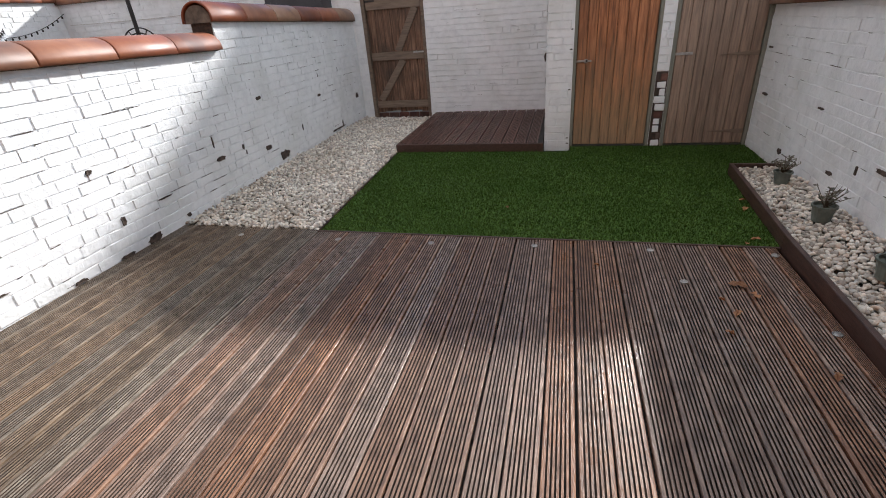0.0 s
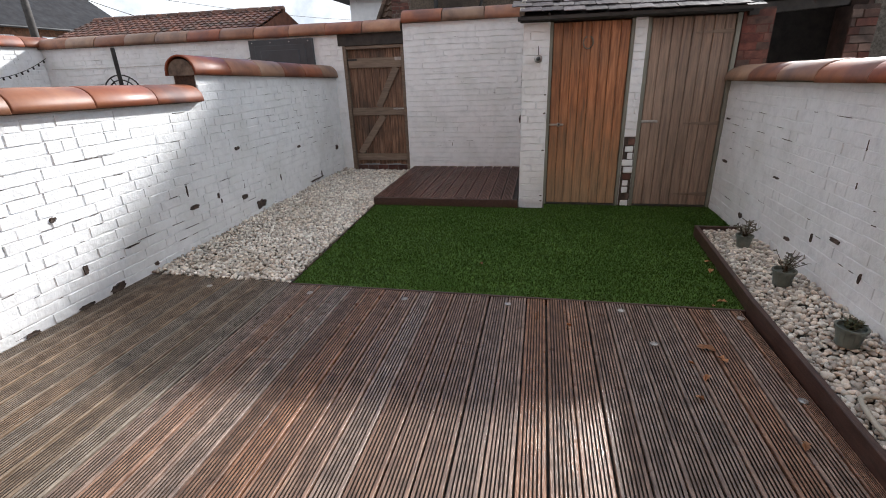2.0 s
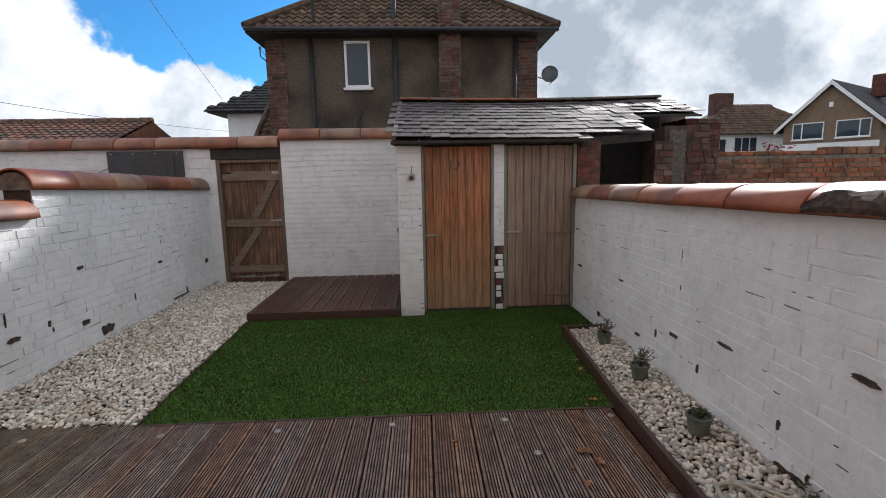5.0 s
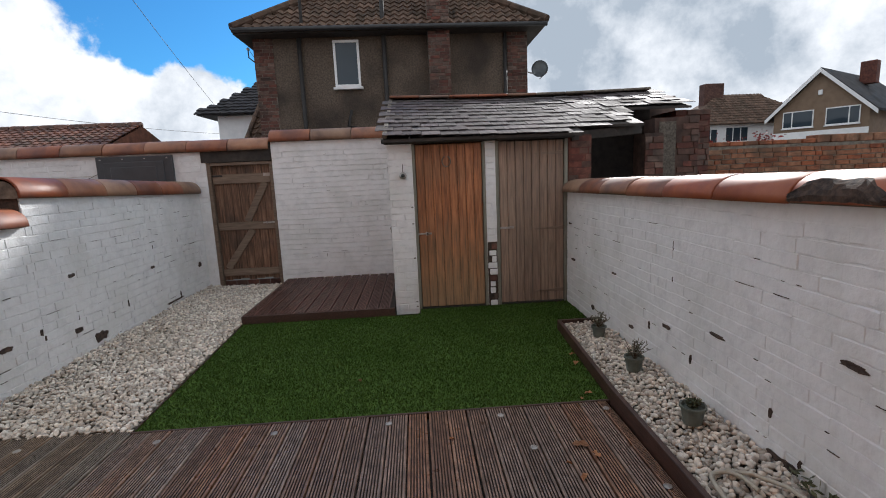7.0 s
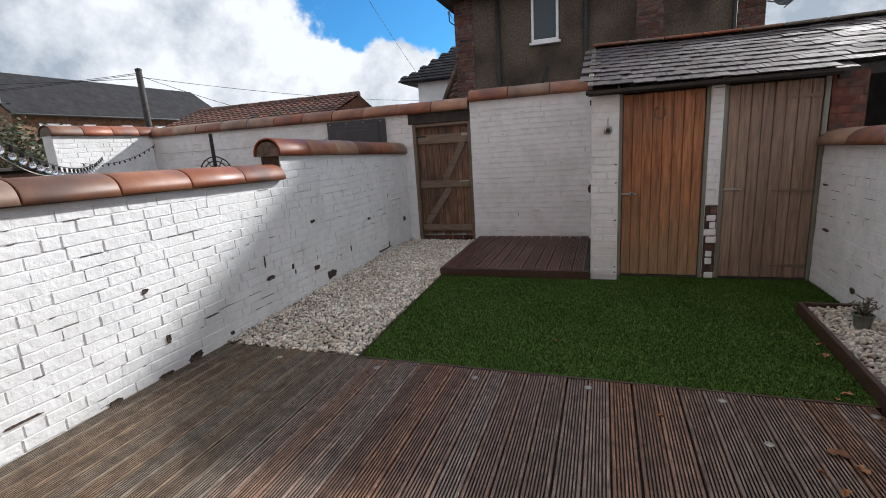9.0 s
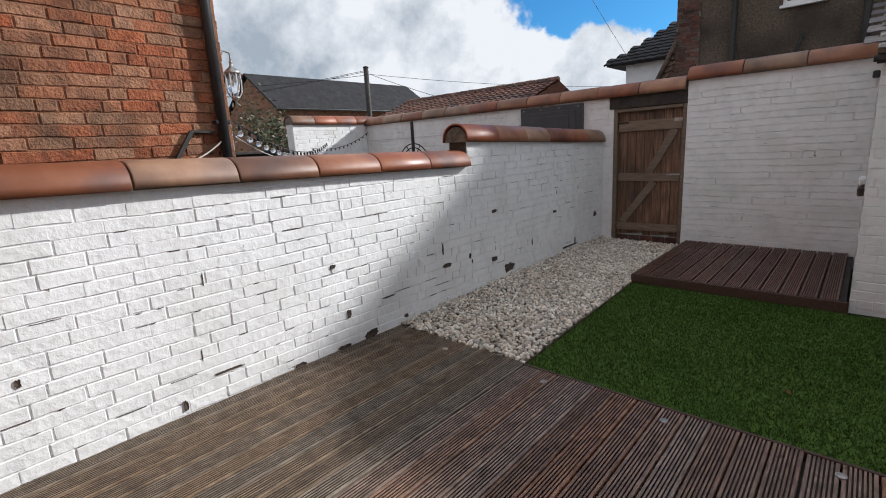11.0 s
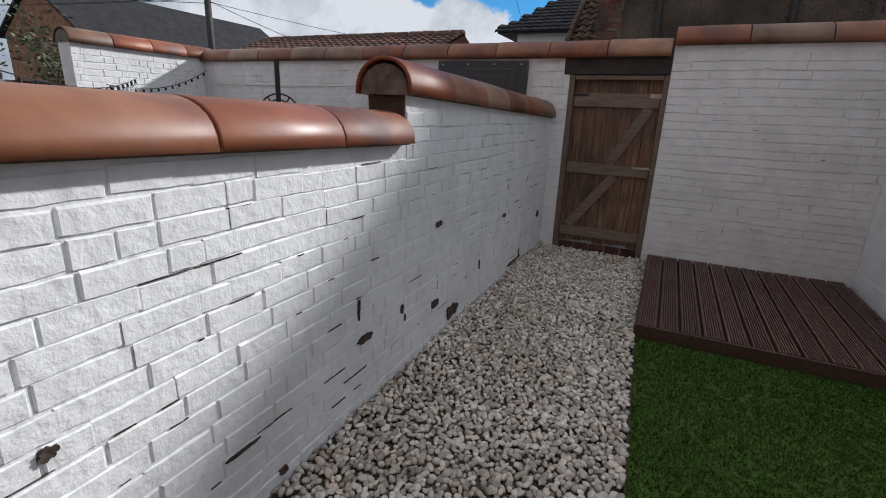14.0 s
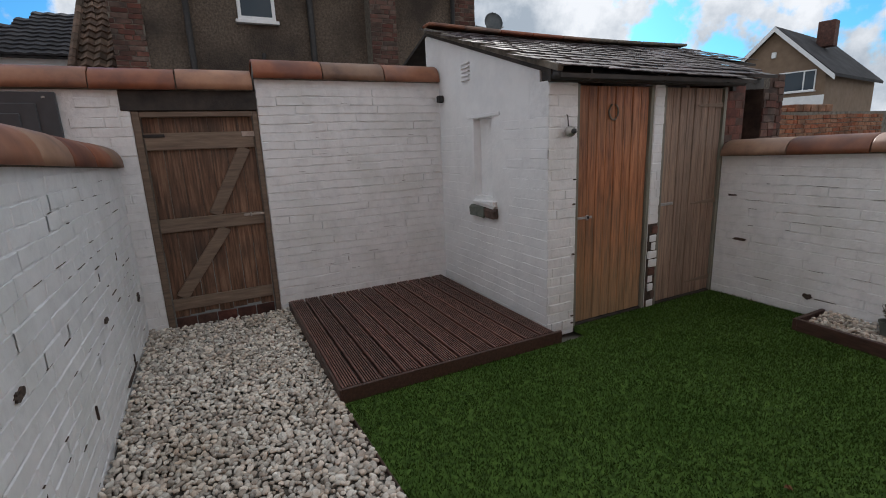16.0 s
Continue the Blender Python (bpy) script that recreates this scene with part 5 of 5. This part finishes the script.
def tile_slope(name, parent, mat, origin, udir, vdir, rows, expose, cols, pitch, inside, amp=0.02, lift=0.02, wave=4):
    """A roof slope of single tiles: u runs along the eaves, v up the slope; inside(u, v) tells where the slope is."""
    U, V = Vector(udir).normalized(), Vector(vdir).normalized()
    N = U.cross(V)
    O = Vector(origin)
    verts, faces = [], []
    rnd = random.Random(len(name) + rows)
    for r in range(rows):
        for c in range(cols):
            um, vm = (c + 0.5) * pitch, (r + 0.5) * expose
            if not inside(um, vm):
                continue
            base = len(verts)
            j = rnd.uniform(-0.004, 0.004)
            for row in range(3):
                v = (r * expose, r * expose, (r + 1.12) * expose)[row] + j
                h = (-0.01, lift, 0.0)[row]
                for i in range(wave + 1):
                    u = (c + i / wave) * pitch
                    k = amp * math.sin(2 * math.pi * i / wave * 0.999)
                    verts.append(tuple(O + U * u + V * v + N * (h + k + (0.004 if row else 0))))
            for row in range(2):
                for i in range(wave):
                    a = base + row * (wave + 1) + i
                    faces.append((a, a + 1, a + wave + 2, a + wave + 1))
    return raw(name, verts, faces, mat, parent, kind="stuff")


def solid(name, corners, mat, parent, label=""):
    """A closed body over convex corners."""
    bm = bmesh.new()
    for c in corners:
        bm.verts.new(c)
    bmesh.ops.convex_hull(bm, input=bm.verts)
    return part(name, bm, mat, parent, label)


def window_on(parent, x0, x1, y, z0, z1, frame_mat=UPVC, split=()):
    """A framed window on a wall that faces -y."""
    t = 0.055
    w = part("window", box((x0, y - 0.03, z0), (x1, y - 0.012, z1)), PANE, parent, "dark reflecting pane")
    part("frame", box((x0 - 0.005, y - 0.055, z1 - t), (x1 + 0.005, y - 0.004, z1 + 0.005), 0.005), frame_mat, w, "white frame")
    part("frame", box((x0 - 0.005, y - 0.055, z0 - 0.005), (x1 + 0.005, y - 0.004, z0 + t), 0.005), frame_mat, w)
    for u in (x0 - 0.005, x1 - t + 0.005):
        part("frame", box((u, y - 0.054, z0 + t), (u + t, y - 0.005, z1 - t), 0.005), frame_mat, w)
    for u in split:
        part("mullion", box((u - 0.03, y - 0.052, z0 + t), (u + 0.03, y - 0.006, z1 - t), 0.004), frame_mat, w)
    part("sill", box((x0 - 0.05, y - 0.10, z0 - 0.06), (x1 + 0.05, y - 0.002, z0 - 0.007), 0.005), frame_mat, w, "white sill")
    return w


HY = 8.65
house = thing("rendered_house", (1.5, 11, -0.09), "sooty brown pebbledash house with brick quoins and hipped roof", "house")
part("wall", box((-1.64, HY, -0.09), (4.70, 14.6, 4.85)), PEBBLEDASH, house)
for x0, x1, s in ((-1.66, -1.21, 91), (4.24, 4.72, 92)):
    q = part("quoin", box((x0, HY - 0.02, 0.0), (x1, HY + 0.25, 4.84)), MORTAR, house, "sooty red brick corner")
    lay_bricks(q, BRICK_DARK, (x0, HY - 0.02, 0), (1, 0, 0), x1 - x0, lambda u: 4.80, s, near=(0, 1), bottom=1.9, proud=0.010, joint=0.010, fill=0.1)
chim = part("chimney", box((2.36, HY - 0.30, 0.0), (2.86, HY + 0.12, 7.6)), MORTAR, house, "red brick chimney stack rising past the eaves")
lay_bricks(chim, BRICK_DARK, (2.36, HY - 0.30, 0), (1, 0, 0), 0.50, lambda u: 7.5, 93, near=(0, 1), bottom=2.2, proud=0.010, joint=0.010, fill=0.1)
window_on(house, 0.16, 0.75, HY, 3.68, 4.72)
for x, r in ((-0.60, 0.05), (1.34, 0.055), (4.17, 0.045)):
    part("soil_pipe", tube([(x, HY - 0.09, 0.1), (x, HY - 0.09, 4.78 if x != 1.34 else 6.0)], r, 10), IRON, house, "black iron pipe", smooth=True)
part("vent_pipe", tube([(-0.45, HY - 0.35, 5.0), (-0.45, HY - 0.35, 5.75)], 0.035, 8), IRON, house)
part("waste_pipe", tube([(1.28, HY - 0.08, 2.45), (0.55, HY - 0.08, 2.75), (0.40, HY - 0.08, 2.78), (0.50, HY - 0.08, 3.15)], 0.035, 8), IRON, house, smooth=True)
part("soffit", box((-1.95, HY - 0.42, 4.80), (5.05, 15.0, 4.86)), BLACK_WOOD, house)
part("gutter", tube([(-1.95, HY - 0.47, 4.88), (5.08, HY - 0.47, 4.84)], 0.055, 8), PLASTIC, house, smooth=True)
eL, eR, eY, eZ, run_ = -1.95, 5.08, HY - 0.45, 4.90, 3.4
solid("roof_body", [(eL, eY, eZ - 0.02), (eR, eY, eZ - 0.02), (eL, 15.0, eZ - 0.02), (eR, 15.0, eZ - 0.02), (eL + run_, eY + run_, eZ + 2.55), (eR - run_, eY + run_, eZ + 2.55), (eL + run_, 11.6, eZ + 2.55), (eR - run_, 11.6, eZ + 2.55)], ROOF_TILE, house)
sl = math.hypot(1, 0.75)
tile_slope("roof_tiles", house, ROOF_TILE, (eL, eY, eZ), (1, 0, 0), (0, 1, 0.75), 15, 0.27, 34, 0.207, lambda u, v: u > v / sl - 0.02 and u < (eR - eL) - v / sl + 0.02, amp=0.028, lift=0.035)
for sx, ex in ((eL, eL + run_), (eR, eR - run_)):
    for k in range(10):
        a = Vector((sx, eY, eZ + 0.03)).lerp(Vector((ex, eY + run_, eZ + 2.60)), k / 10)
        b = Vector((sx, eY, eZ + 0.03)).lerp(Vector((ex, eY + run_, eZ + 2.60)), (k + 0.97) / 10)
        part("hip_tile", tube([a, b], 0.10, 8), ROOF_TILE, house)
dish = thing("satellite_dish", (4.95, HY - 0.15, 3.85), "grey satellite dish on a wall bracket", "satellite dish")
bm = bmesh.new()
rings = []
for r in range(6):
    rr = 0.21 * r / 5
    rings.append([bm.verts.new((rr * math.cos(2 * math.pi * k / 20) * 0.9, rr * math.sin(2 * math.pi * k / 20), 0.55 * rr * rr / 0.21)) for k in range(20)] if r else [bm.verts.new((0, 0, 0))])
for k in range(20):
    bm.faces.new((rings[0][0], rings[1][k], rings[1][(k + 1) % 20]))
    for r in range(1, 5):
        bm.faces.new((rings[r][k], rings[r + 1][k], rings[r + 1][(k + 1) % 20], rings[r][(k + 1) % 20]))
bmesh.ops.solidify(bm, geom=bm.faces[:], thickness=0.012)
bmesh.ops.transform(bm, matrix=Matrix.Translation((4.93, HY - 0.35, 3.83)) @ Matrix.Rotation(radians(-15), 4, "Z") @ Matrix.Rotation(radians(72), 4, "X"), verts=bm.verts)
part("reflector", bm, DISH_GREY, dish, smooth=True)
part("arm", tube([(4.74, HY - 0.02, 3.88), (4.86, HY - 0.22, 3.80), (4.93, HY - 0.34, 3.83)], 0.018, 6), STEEL, dish)
part("feed_arm", tube([(4.93, HY - 0.34, 3.66), (5.04, HY - 0.60, 3.76)], 0.010, 6), STEEL, dish)
aerial = thing("wall_bracket", (-1.75, HY + 0.05, 4.45), "small iron cable bracket on the brick corner", "bracket")
part("arm", tube([(-1.66, HY + 0.05, 4.3), (-1.80, HY + 0.05, 4.42), (-1.80, HY + 0.05, 4.62)], 0.015, 6), IRON, aerial)
part("insulator", lathe((-1.80, HY + 0.05, 4.58), [(0.03, 0), (0.04, 0.03), (0.02, 0.06)], 8), STEEL, aerial)

annex = thing("white_house", (-3.0, 17, -0.09), "white rendered house with a dark hipped roof", "house")
part("wall", box((-5.15, 15.0, -0.09), (-0.5, 20, 3.98)), RENDER_WHITE, annex)
solid("roof", [(-5.75, 14.65, 3.98), (0.0, 14.65, 3.98), (-5.75, 20.3, 3.98), (0, 20.3, 3.98), (-4.0, 17.2, 5.55), (-1.4, 17.2, 5.55)], ROOF_DARK, annex)
tile_slope("roof_tiles", annex, ROOF_DARK, (-5.8, 14.60, 4.0), (1, 0, 0), (0, 2.6, 1.57), 11, 0.27, 20, 0.29, lambda u, v: u > v * 0.58 - 0.1, amp=0.014, lift=0.045)
lean_to = thing("side_wing", (-2.1, 12.5, 0), "side wing of the brown house with a steep pantiled roof", "house wing")
solid("roof_body", [(-2.64, 10.25, 2.42), (-1.66, 10.25, 2.42), (-2.64, 14.7, 5.87), (-1.66, 14.7, 5.87), (-2.64, 14.7, 2.42), (-1.66, 14.7, 2.42)], ROOF_TILE, lean_to)
part("wall", box((-2.60, 10.4, -0.09), (-1.67, 14.6, 2.41)), BRICK_DARK, lean_to)
tile_slope("roof_tiles", lean_to, ROOF_TILE, (-2.72, 10.15, 2.37), (1, 0, 0), (0, 4.45, 3.45), 20, 0.285, 5, 0.212, lambda u, v: True, amp=0.03, lift=0.045)
for k in range(18):
    a, b = Vector((-2.68, 10.2, 2.45)).lerp(Vector((-2.68, 14.7, 5.94)), k / 18), Vector((-2.68, 10.2, 2.45)).lerp(Vector((-2.68, 14.7, 5.94)), (k + 0.95) / 18)
    part("verge_tile", tube([a, b], 0.075, 8), ROOF_TILE, lean_to)

garage = thing("garage", (-6.4, 7.8, -0.09), "low garage with an old red tiled gable roof", "garage")
part("wall", prism([(6.7, -0.09), (8.9, -0.09), (8.9, 2.38), (7.8, 2.82), (6.7, 2.38)], -8.95, -4.0, "x"), BRICK_DARK, garage)
solid("roof_body", [(-9.0, 6.55, 2.38), (-3.92, 6.55, 2.38), (-9.0, 9.05, 2.38), (-3.92, 9.05, 2.38), (-9.0, 7.8, 2.86), (-3.92, 7.8, 2.86)], ROOF_RED, garage)
tile_slope("roof_tiles", garage, ROOF_RED, (-9.0, 6.5, 2.39), (1, 0, 0), (0, 1.3, 0.5), 8, 0.175, 30, 0.17, lambda u, v: True, amp=0.012, lift=0.022)
for k in range(17):
    part("ridge_tile", tube([(-9.0 + 0.3 * k, 7.8, 2.88 + 0.004 * (k % 3)), (-9.0 + 0.3 * k + 0.27, 7.8, 2.88)], 0.075, 8), ROOF_RED, garage)

hall = thing("long_hall", (-30, 20, -0.09), "long low red brick hall with a dark slate roof", "building")
part("wall", prism([(-33.3, -0.09), (-26.7, -0.09), (-26.7, 4.55), (-30, 6.75), (-33.3, 4.55)], 13.4, 28.0, "y"), BRICK_RED, hall)
bm = prism([(-33.8, 4.35), (-30, 6.93), (-26.3, 4.42), (-26.3, 4.55), (-30, 7.06), (-33.8, 4.48)], 13.2, 28.2, "y")
part("roof", bm, ROOF_DARK, hall)
for k in range(6):
    y = 14.6 + k * 2.3
    w = part("window", box((-26.69, y, 3.2), (-26.66, y + (0.6 if k % 3 else 1.5), 4.0)), PANE, hall)
    part("frame", box((-26.66, y - 0.05, 3.92), (-26.62, y + (0.65 if k % 3 else 1.55), 4.05)), UPVC, w)
    part("frame", box((-26.66, y - 0.05, 3.15), (-26.62, y + (0.65 if k % 3 else 1.55), 3.25)), UPVC, w)
    part("frame", box((-26.665, y - 0.05, 3.2), (-26.625, y + 0.05, 4.0)), UPVC, w)
part("gutter", tube([(-26.25, 13.2, 4.45), (-26.25, 28.2, 4.45)], 0.07, 6), PLASTIC, hall)
part("chimney", box((-31.6, 13.6, 6.0), (-31.1, 14.1, 7.2), 0.02), BRICK_RED, hall)

pole = thing("telegraph_pole", (-18.3, 14.0, -0.09), "tall dark wooden telegraph pole", "telegraph pole")
part("shaft", tube([(-18.3, 14, -0.09), (-18.28, 14, 5.75)], 0.16, 10, taper=0.8), BLACK_WOOD, pole, smooth=True)
part("cap", lathe((-18.28, 14, 5.74), [(0.15, 0), (0.15, 0.05), (0.02, 0.10)], 10), BLACK_WOOD, pole)
for k, (b, drop, r) in enumerate((((-60, 6, 7.5), 0.8, 0.013), ((-60, 2, 7.0), 0.9, 0.013), ((-11.5, 15.5, 3.0), 0.1, 0.012), ((-9, 40, 5.5), 0.5, 0.012), ((-60, -12, 9.0), 1.2, 0.013))):
    wr = thing("overhead_wire", (-18.28, 14, 5.6), "thin dark telephone wire", "wire", "wires from the pole")
    part("run", tube(sag((-18.28, 14, 5.62 - 0.06 * k), b, drop, 18), r, 5), IRON, wr)
wr = thing("overhead_wire", (-1.80, HY + 0.05, 4.62), "thin telephone wire from the house corner", "wire", "wires from the pole")
part("run", tube(sag((-1.80, HY + 0.05, 4.62), (-6.0, 40.0, 5.2), 0.4, 18), 0.006, 5), IRON, wr)
wr = thing("overhead_wire", (-4.6, 15.0, 3.9), "thin telephone wire rising over the yards", "wire", "wires from the pole")
part("run", tube(sag((-4.9, 15.1, 3.9), (-1.0, -4.9, 7.6), 0.3, 22), 0.006, 5), IRON, wr)

# gabled house on the far right, turned to face the yards
gable = thing("gabled_house", (26.2, 24.5, -0.09), "tan rendered house with a white-edged gable", "house")
def far_house(root, half, deep, eave, apex, wall_mat, band_mat, band, mats):
    """A gable-fronted house built round its own base, gable towards -y."""
    at = root.location.copy()
    root.location = (0, 0, 0)
    part("wall", prism([(-half, 0), (half, 0), (half, eave), (0, apex), (-half, eave)], 0.0, deep, "y"), wall_mat, root)
    part("band", box((-half - 0.02, -0.04, 0), (half + 0.02, -0.003, band)), band_mat, root, "white lower wall")
    for s in (-1, 1):
        part("roof", prism([(0, apex + 0.05), (s * (half + 0.4), eave - 0.33 + 0.05), (s * (half + 0.4), eave - 0.33 + 0.20), (0, apex + 0.22)], -0.25, deep, "y"), mats, root)
        part("bargeboard", prism([(0, apex - 0.06), (s * (half + 0.42), eave - 0.46), (s * (half + 0.42), eave - 0.22), (0, apex + 0.19)], -0.31, -0.255, "y"), UPVC, root, "white bargeboard")
    window_on(root, -1.85, -0.25, -0.003, band + 0.25, band + 1.25, split=(-1.35,))
    window_on(root, 0.35, 1.95, -0.003, band + 0.25, band + 1.25, split=(1.45,))
    part("lamp", box((-0.1, -0.1, apex - 1.35), (0.12, -0.003, apex - 1.05), 0.03), UPVC, root)
    part("chimney", box((0.6, 4.0, apex - 0.6), (1.4, 4.7, apex + 0.75), 0.03), BRICK_DARK, root)
    root.location = at


far_house(gable, 2.35, 9.0, 4.35, 6.65, TAN, UPVC, 3.25, ROOF_DARK)
gable.rotation_euler = (0, 0, radians(-60))
copy_thing(gable, pose(26.9, 15.1, -0.09, 0, 0, -80))
semi = thing("hipped_house", (27.3, 33.5, -0.09), "white rendered house with a brown hipped roof", "house")
part("wall", box((23.4, 32.0, -0.09), (33.0, 38, 4.3)), RENDER_WHITE, semi)
solid("roof", [(22.9, 31.6, 4.3), (33.5, 31.6, 4.3), (22.9, 38.4, 4.3), (33.5, 38.4, 4.3), (26.6, 35, 6.9), (30, 35, 6.9)], ROOF_TILE, semi)
tile_slope("roof_tiles", semi, ROOF_TILE, (22.9, 31.6, 4.32), (1, 0, 0), (0, 3.4, 2.6), 12, 0.35, 34, 0.31, lambda u, v: v * 0.86 < u and u < 10.6 - v * 0.82, amp=0.02, lift=0.04)
part("chimney", box((25.4, 34.6, 5.6), (27.0, 35.4, 7.75), 0.03), BRICK_DARK, semi)
window_on(semi, 23.8, 24.9, 32.0, 2.9, 4.0, split=(24.35,))
window_on(semi, 25.5, 27.3, 32.0, 3.0, 4.1, split=(26.1, 26.7))
bush("crimson_shrub", (18.9, 20.0, 0), (2.0, 1.4, 2.1), 2600, 0.22, LEAF_RED, "crimson-leaved shrub behind the rear wall", "shrub", 61)
bush("bush", (27.5, 19.5, 0), (1.6, 1.4, 2.6), 2400, 0.22, LEAF, "dark evergreen shrub by the gabled house", "bush", 62)

# ---- chipped spots on the yard walls ----
Y_, X_, NY = (0, 1, 0), (1, 0, 0), (0, -1, 0)
for k, (y, z, w, h) in enumerate(((-0.495, 0.262, 0.045, 0.085), (0.666, 0.385, 0.13, 0.05), (1.435, 0.285, 0.12, 0.05), (-0.30, 0.03, 0.16, 0.07), (-0.56, 0.012, 0.16, 0.035), (0.10, 0.06, 0.05, 0.04), (-0.08, 0.285, 0.17, 0.016),
                                  (1.02, 0.40, 0.03, 0.07), (1.05, 0.345, 0.02, 0.05), (-0.95, 0.015, 0.10, 0.03), (0.62, 0.55, 0.012, 0.11), (-1.45, 0.18, 0.22, 0.015), (-0.6, 0.66, 0.05, 0.04), (-2.4, 0.5, 0.03, 0.05), (-1.72, 0.06, 0.03, 0.07))):
    chip(wall_left, (XL, y, z), Y_, (w, h), 100 + k)
for k, (y, z, w, h) in enumerate(((3.925, 0.425, 0.10, 0.08), (1.72, 0.13, 0.22, 0.11), (2.75, 0.62, 0.09, 0.035), (1.45, 0.80, 0.10, 0.04), (3.3, 0.14, 0.03, 0.12), (3.15, 0.10, 0.5, 0.03), (2.2, 0.33, 0.012, 0.1))):
    chip(wall_back_left, (XL, y, z), Y_, (w, h), 130 + k)
for k, (y, z, w, h) in enumerate(((-1.21, 0.725, 0.15, 0.035), (-0.35, 0.55, 0.16, 0.025), (-0.8, 0.30, 0.02, 0.06), (0.2, 0.42, 0.12, 0.03), (0.45, 0.35, 0.02, 0.07), (0.75, 0.24, 0.09, 0.03), (2.2, 0.55, 0.16, 0.03), (1.6, 0.16, 0.08, 0.06), (-1.0, 0.14, 0.02, 0.06),
                                  (1.1, 0.62, 0.10, 0.02), (-0.1, 0.30, 0.02, 0.07), (2.3, 0.95, 0.10, 0.02), (-0.9, 0.09, 0.25, 0.05))):
    chip(wall_right, (XR, y, z), NY, (w, h), 150 + k)
rnd = random.Random(77)
part("bare_core", box((2.714, YD - 0.004, -0.04), (2.826, YD - 0.001, 0.762)), CHIP, shed, "dark bare masonry where the paint has gone")
for k in range(10):
    z, lo_x, hi_x = k * 0.0745, 2.716 + rnd.choice((0.0, 0.0, 0.02, 0.045)), 2.824 - rnd.choice((0.0, 0.01, 0.03))
    if k == 1:
        lo_x = 2.78
    bm = box((lo_x, YD - rnd.uniform(0.010, 0.022), z + rnd.uniform(0.002, 0.008)), (hi_x, YD - 0.002, z + 0.071 - rnd.uniform(0, 0.006)), 0.005)
    for v in bm.verts:
        v.co += Vector((rnd.uniform(-0.005, 0.005), 0, rnd.uniform(-0.004, 0.004)))
    part("worn_brick", bm, BRICK_DARK if k in (1, 4, 9) else WHITE, shed, "worn brick with flaking white paint")
for z in (0.04, 0.10, 0.62, 1.02, 1.21):
    chip(shed, (1.86, YD - 0.002, z), X_, (0.03, 0.014), 200 + int(z * 100), "flaked_patch")

part("end_brick", box((XL - TH + 0.012, STEP - 0.012, low_top(STEP) + 0.11), (XL - 0.006, STEP - 0.001, high_top(STEP) + 0.002), 0.003), CHIP, wall_back_left, "dark bare brick end under the coping")
# ---- bricks of the painted walls ----
lay_bricks(wall_left, WHITE, (XL, -4.8, 0), Y_, 4.8 + STEP, lambda u: low_top(u - 4.8) - 0.012, 1, near=(3.3, 5.9))
lay_bricks(wall_back_left, WHITE, (XL, STEP, 0), Y_, YG - STEP - 0.01, lambda u: high_top(u + STEP) - 0.012, 2, near=(0.0, 3.2))
lay_bricks(wall_right, WHITE, (XR, YD, 0), NY, YD + 4.8, lambda u: right_top(YD - u) - 0.012, 3, near=(0.3, 3.7), fill=0.74)
lay_bricks(wall_gate, WHITE, (-6.62, YG, 0), X_, 6.62 + GX0 - 0.005, lambda u: LOWG - 0.012, 4, near=(4.0, 5.6), skip=lambda a, b, z0, z1: b > 3.95 and a < 5.06 and z1 > 1.2)
lay_bricks(wall_recess, WHITE, (GX1 + 0.002, YG, 0), X_, XS - GX1 - 0.004, lambda u: HIGHG - 0.06, 5, near=(0.0, 1.9), bottom=0.0, proud=0.0065, fill=0.86)
lay_bricks(wall_return, WHITE, (-6.62, 2.40, 0), Y_, YG - 2.42, lambda u: 2.05, 6, bottom=0.8, limit=0)
lay_bricks(shed, WHITE, (XS, YD - 0.002, 0), X_, 0.27, lambda u: 1.92, 7, near=(0, 0.3), proud=0.006)
lay_bricks(shed, WHITE, (2.712, YD, 0), X_, 0.116, lambda u: 1.92, 8, near=(0, 0.3), bottom=0.765)
lay_bricks(side, RENDER_WHITE, (XS, RIDGE_Y - 0.23, 0), NY, RIDGE_Y - 0.23 - YD, lambda u: 1.70, 9, near=(0, 2), proud=0.0012, fill=0.95,
           skip=lambda a, b, z0, z1: b > 0.62 and a < 1.15 and 0.78 < z1 and z0 < 1.8)
cracks(wall_left, (XL, -4.8, 0), Y_, 5.8, 1.25, 110, 301)
cracks(wall_back_left, (XL, STEP, 0), Y_, 3.1, 1.4, 70, 302)
cracks(wall_right, (XR, YD, 0), NY, 7.0, 1.25, 90, 303)
cracks(wall_recess, (GX1 + 0.01, YG, 0.1), X_, 1.75, 1.9, 34, 304)
cracks(wall_gate, (-6.6, YG, 0), X_, 5.4, 1.95, 24, 305)
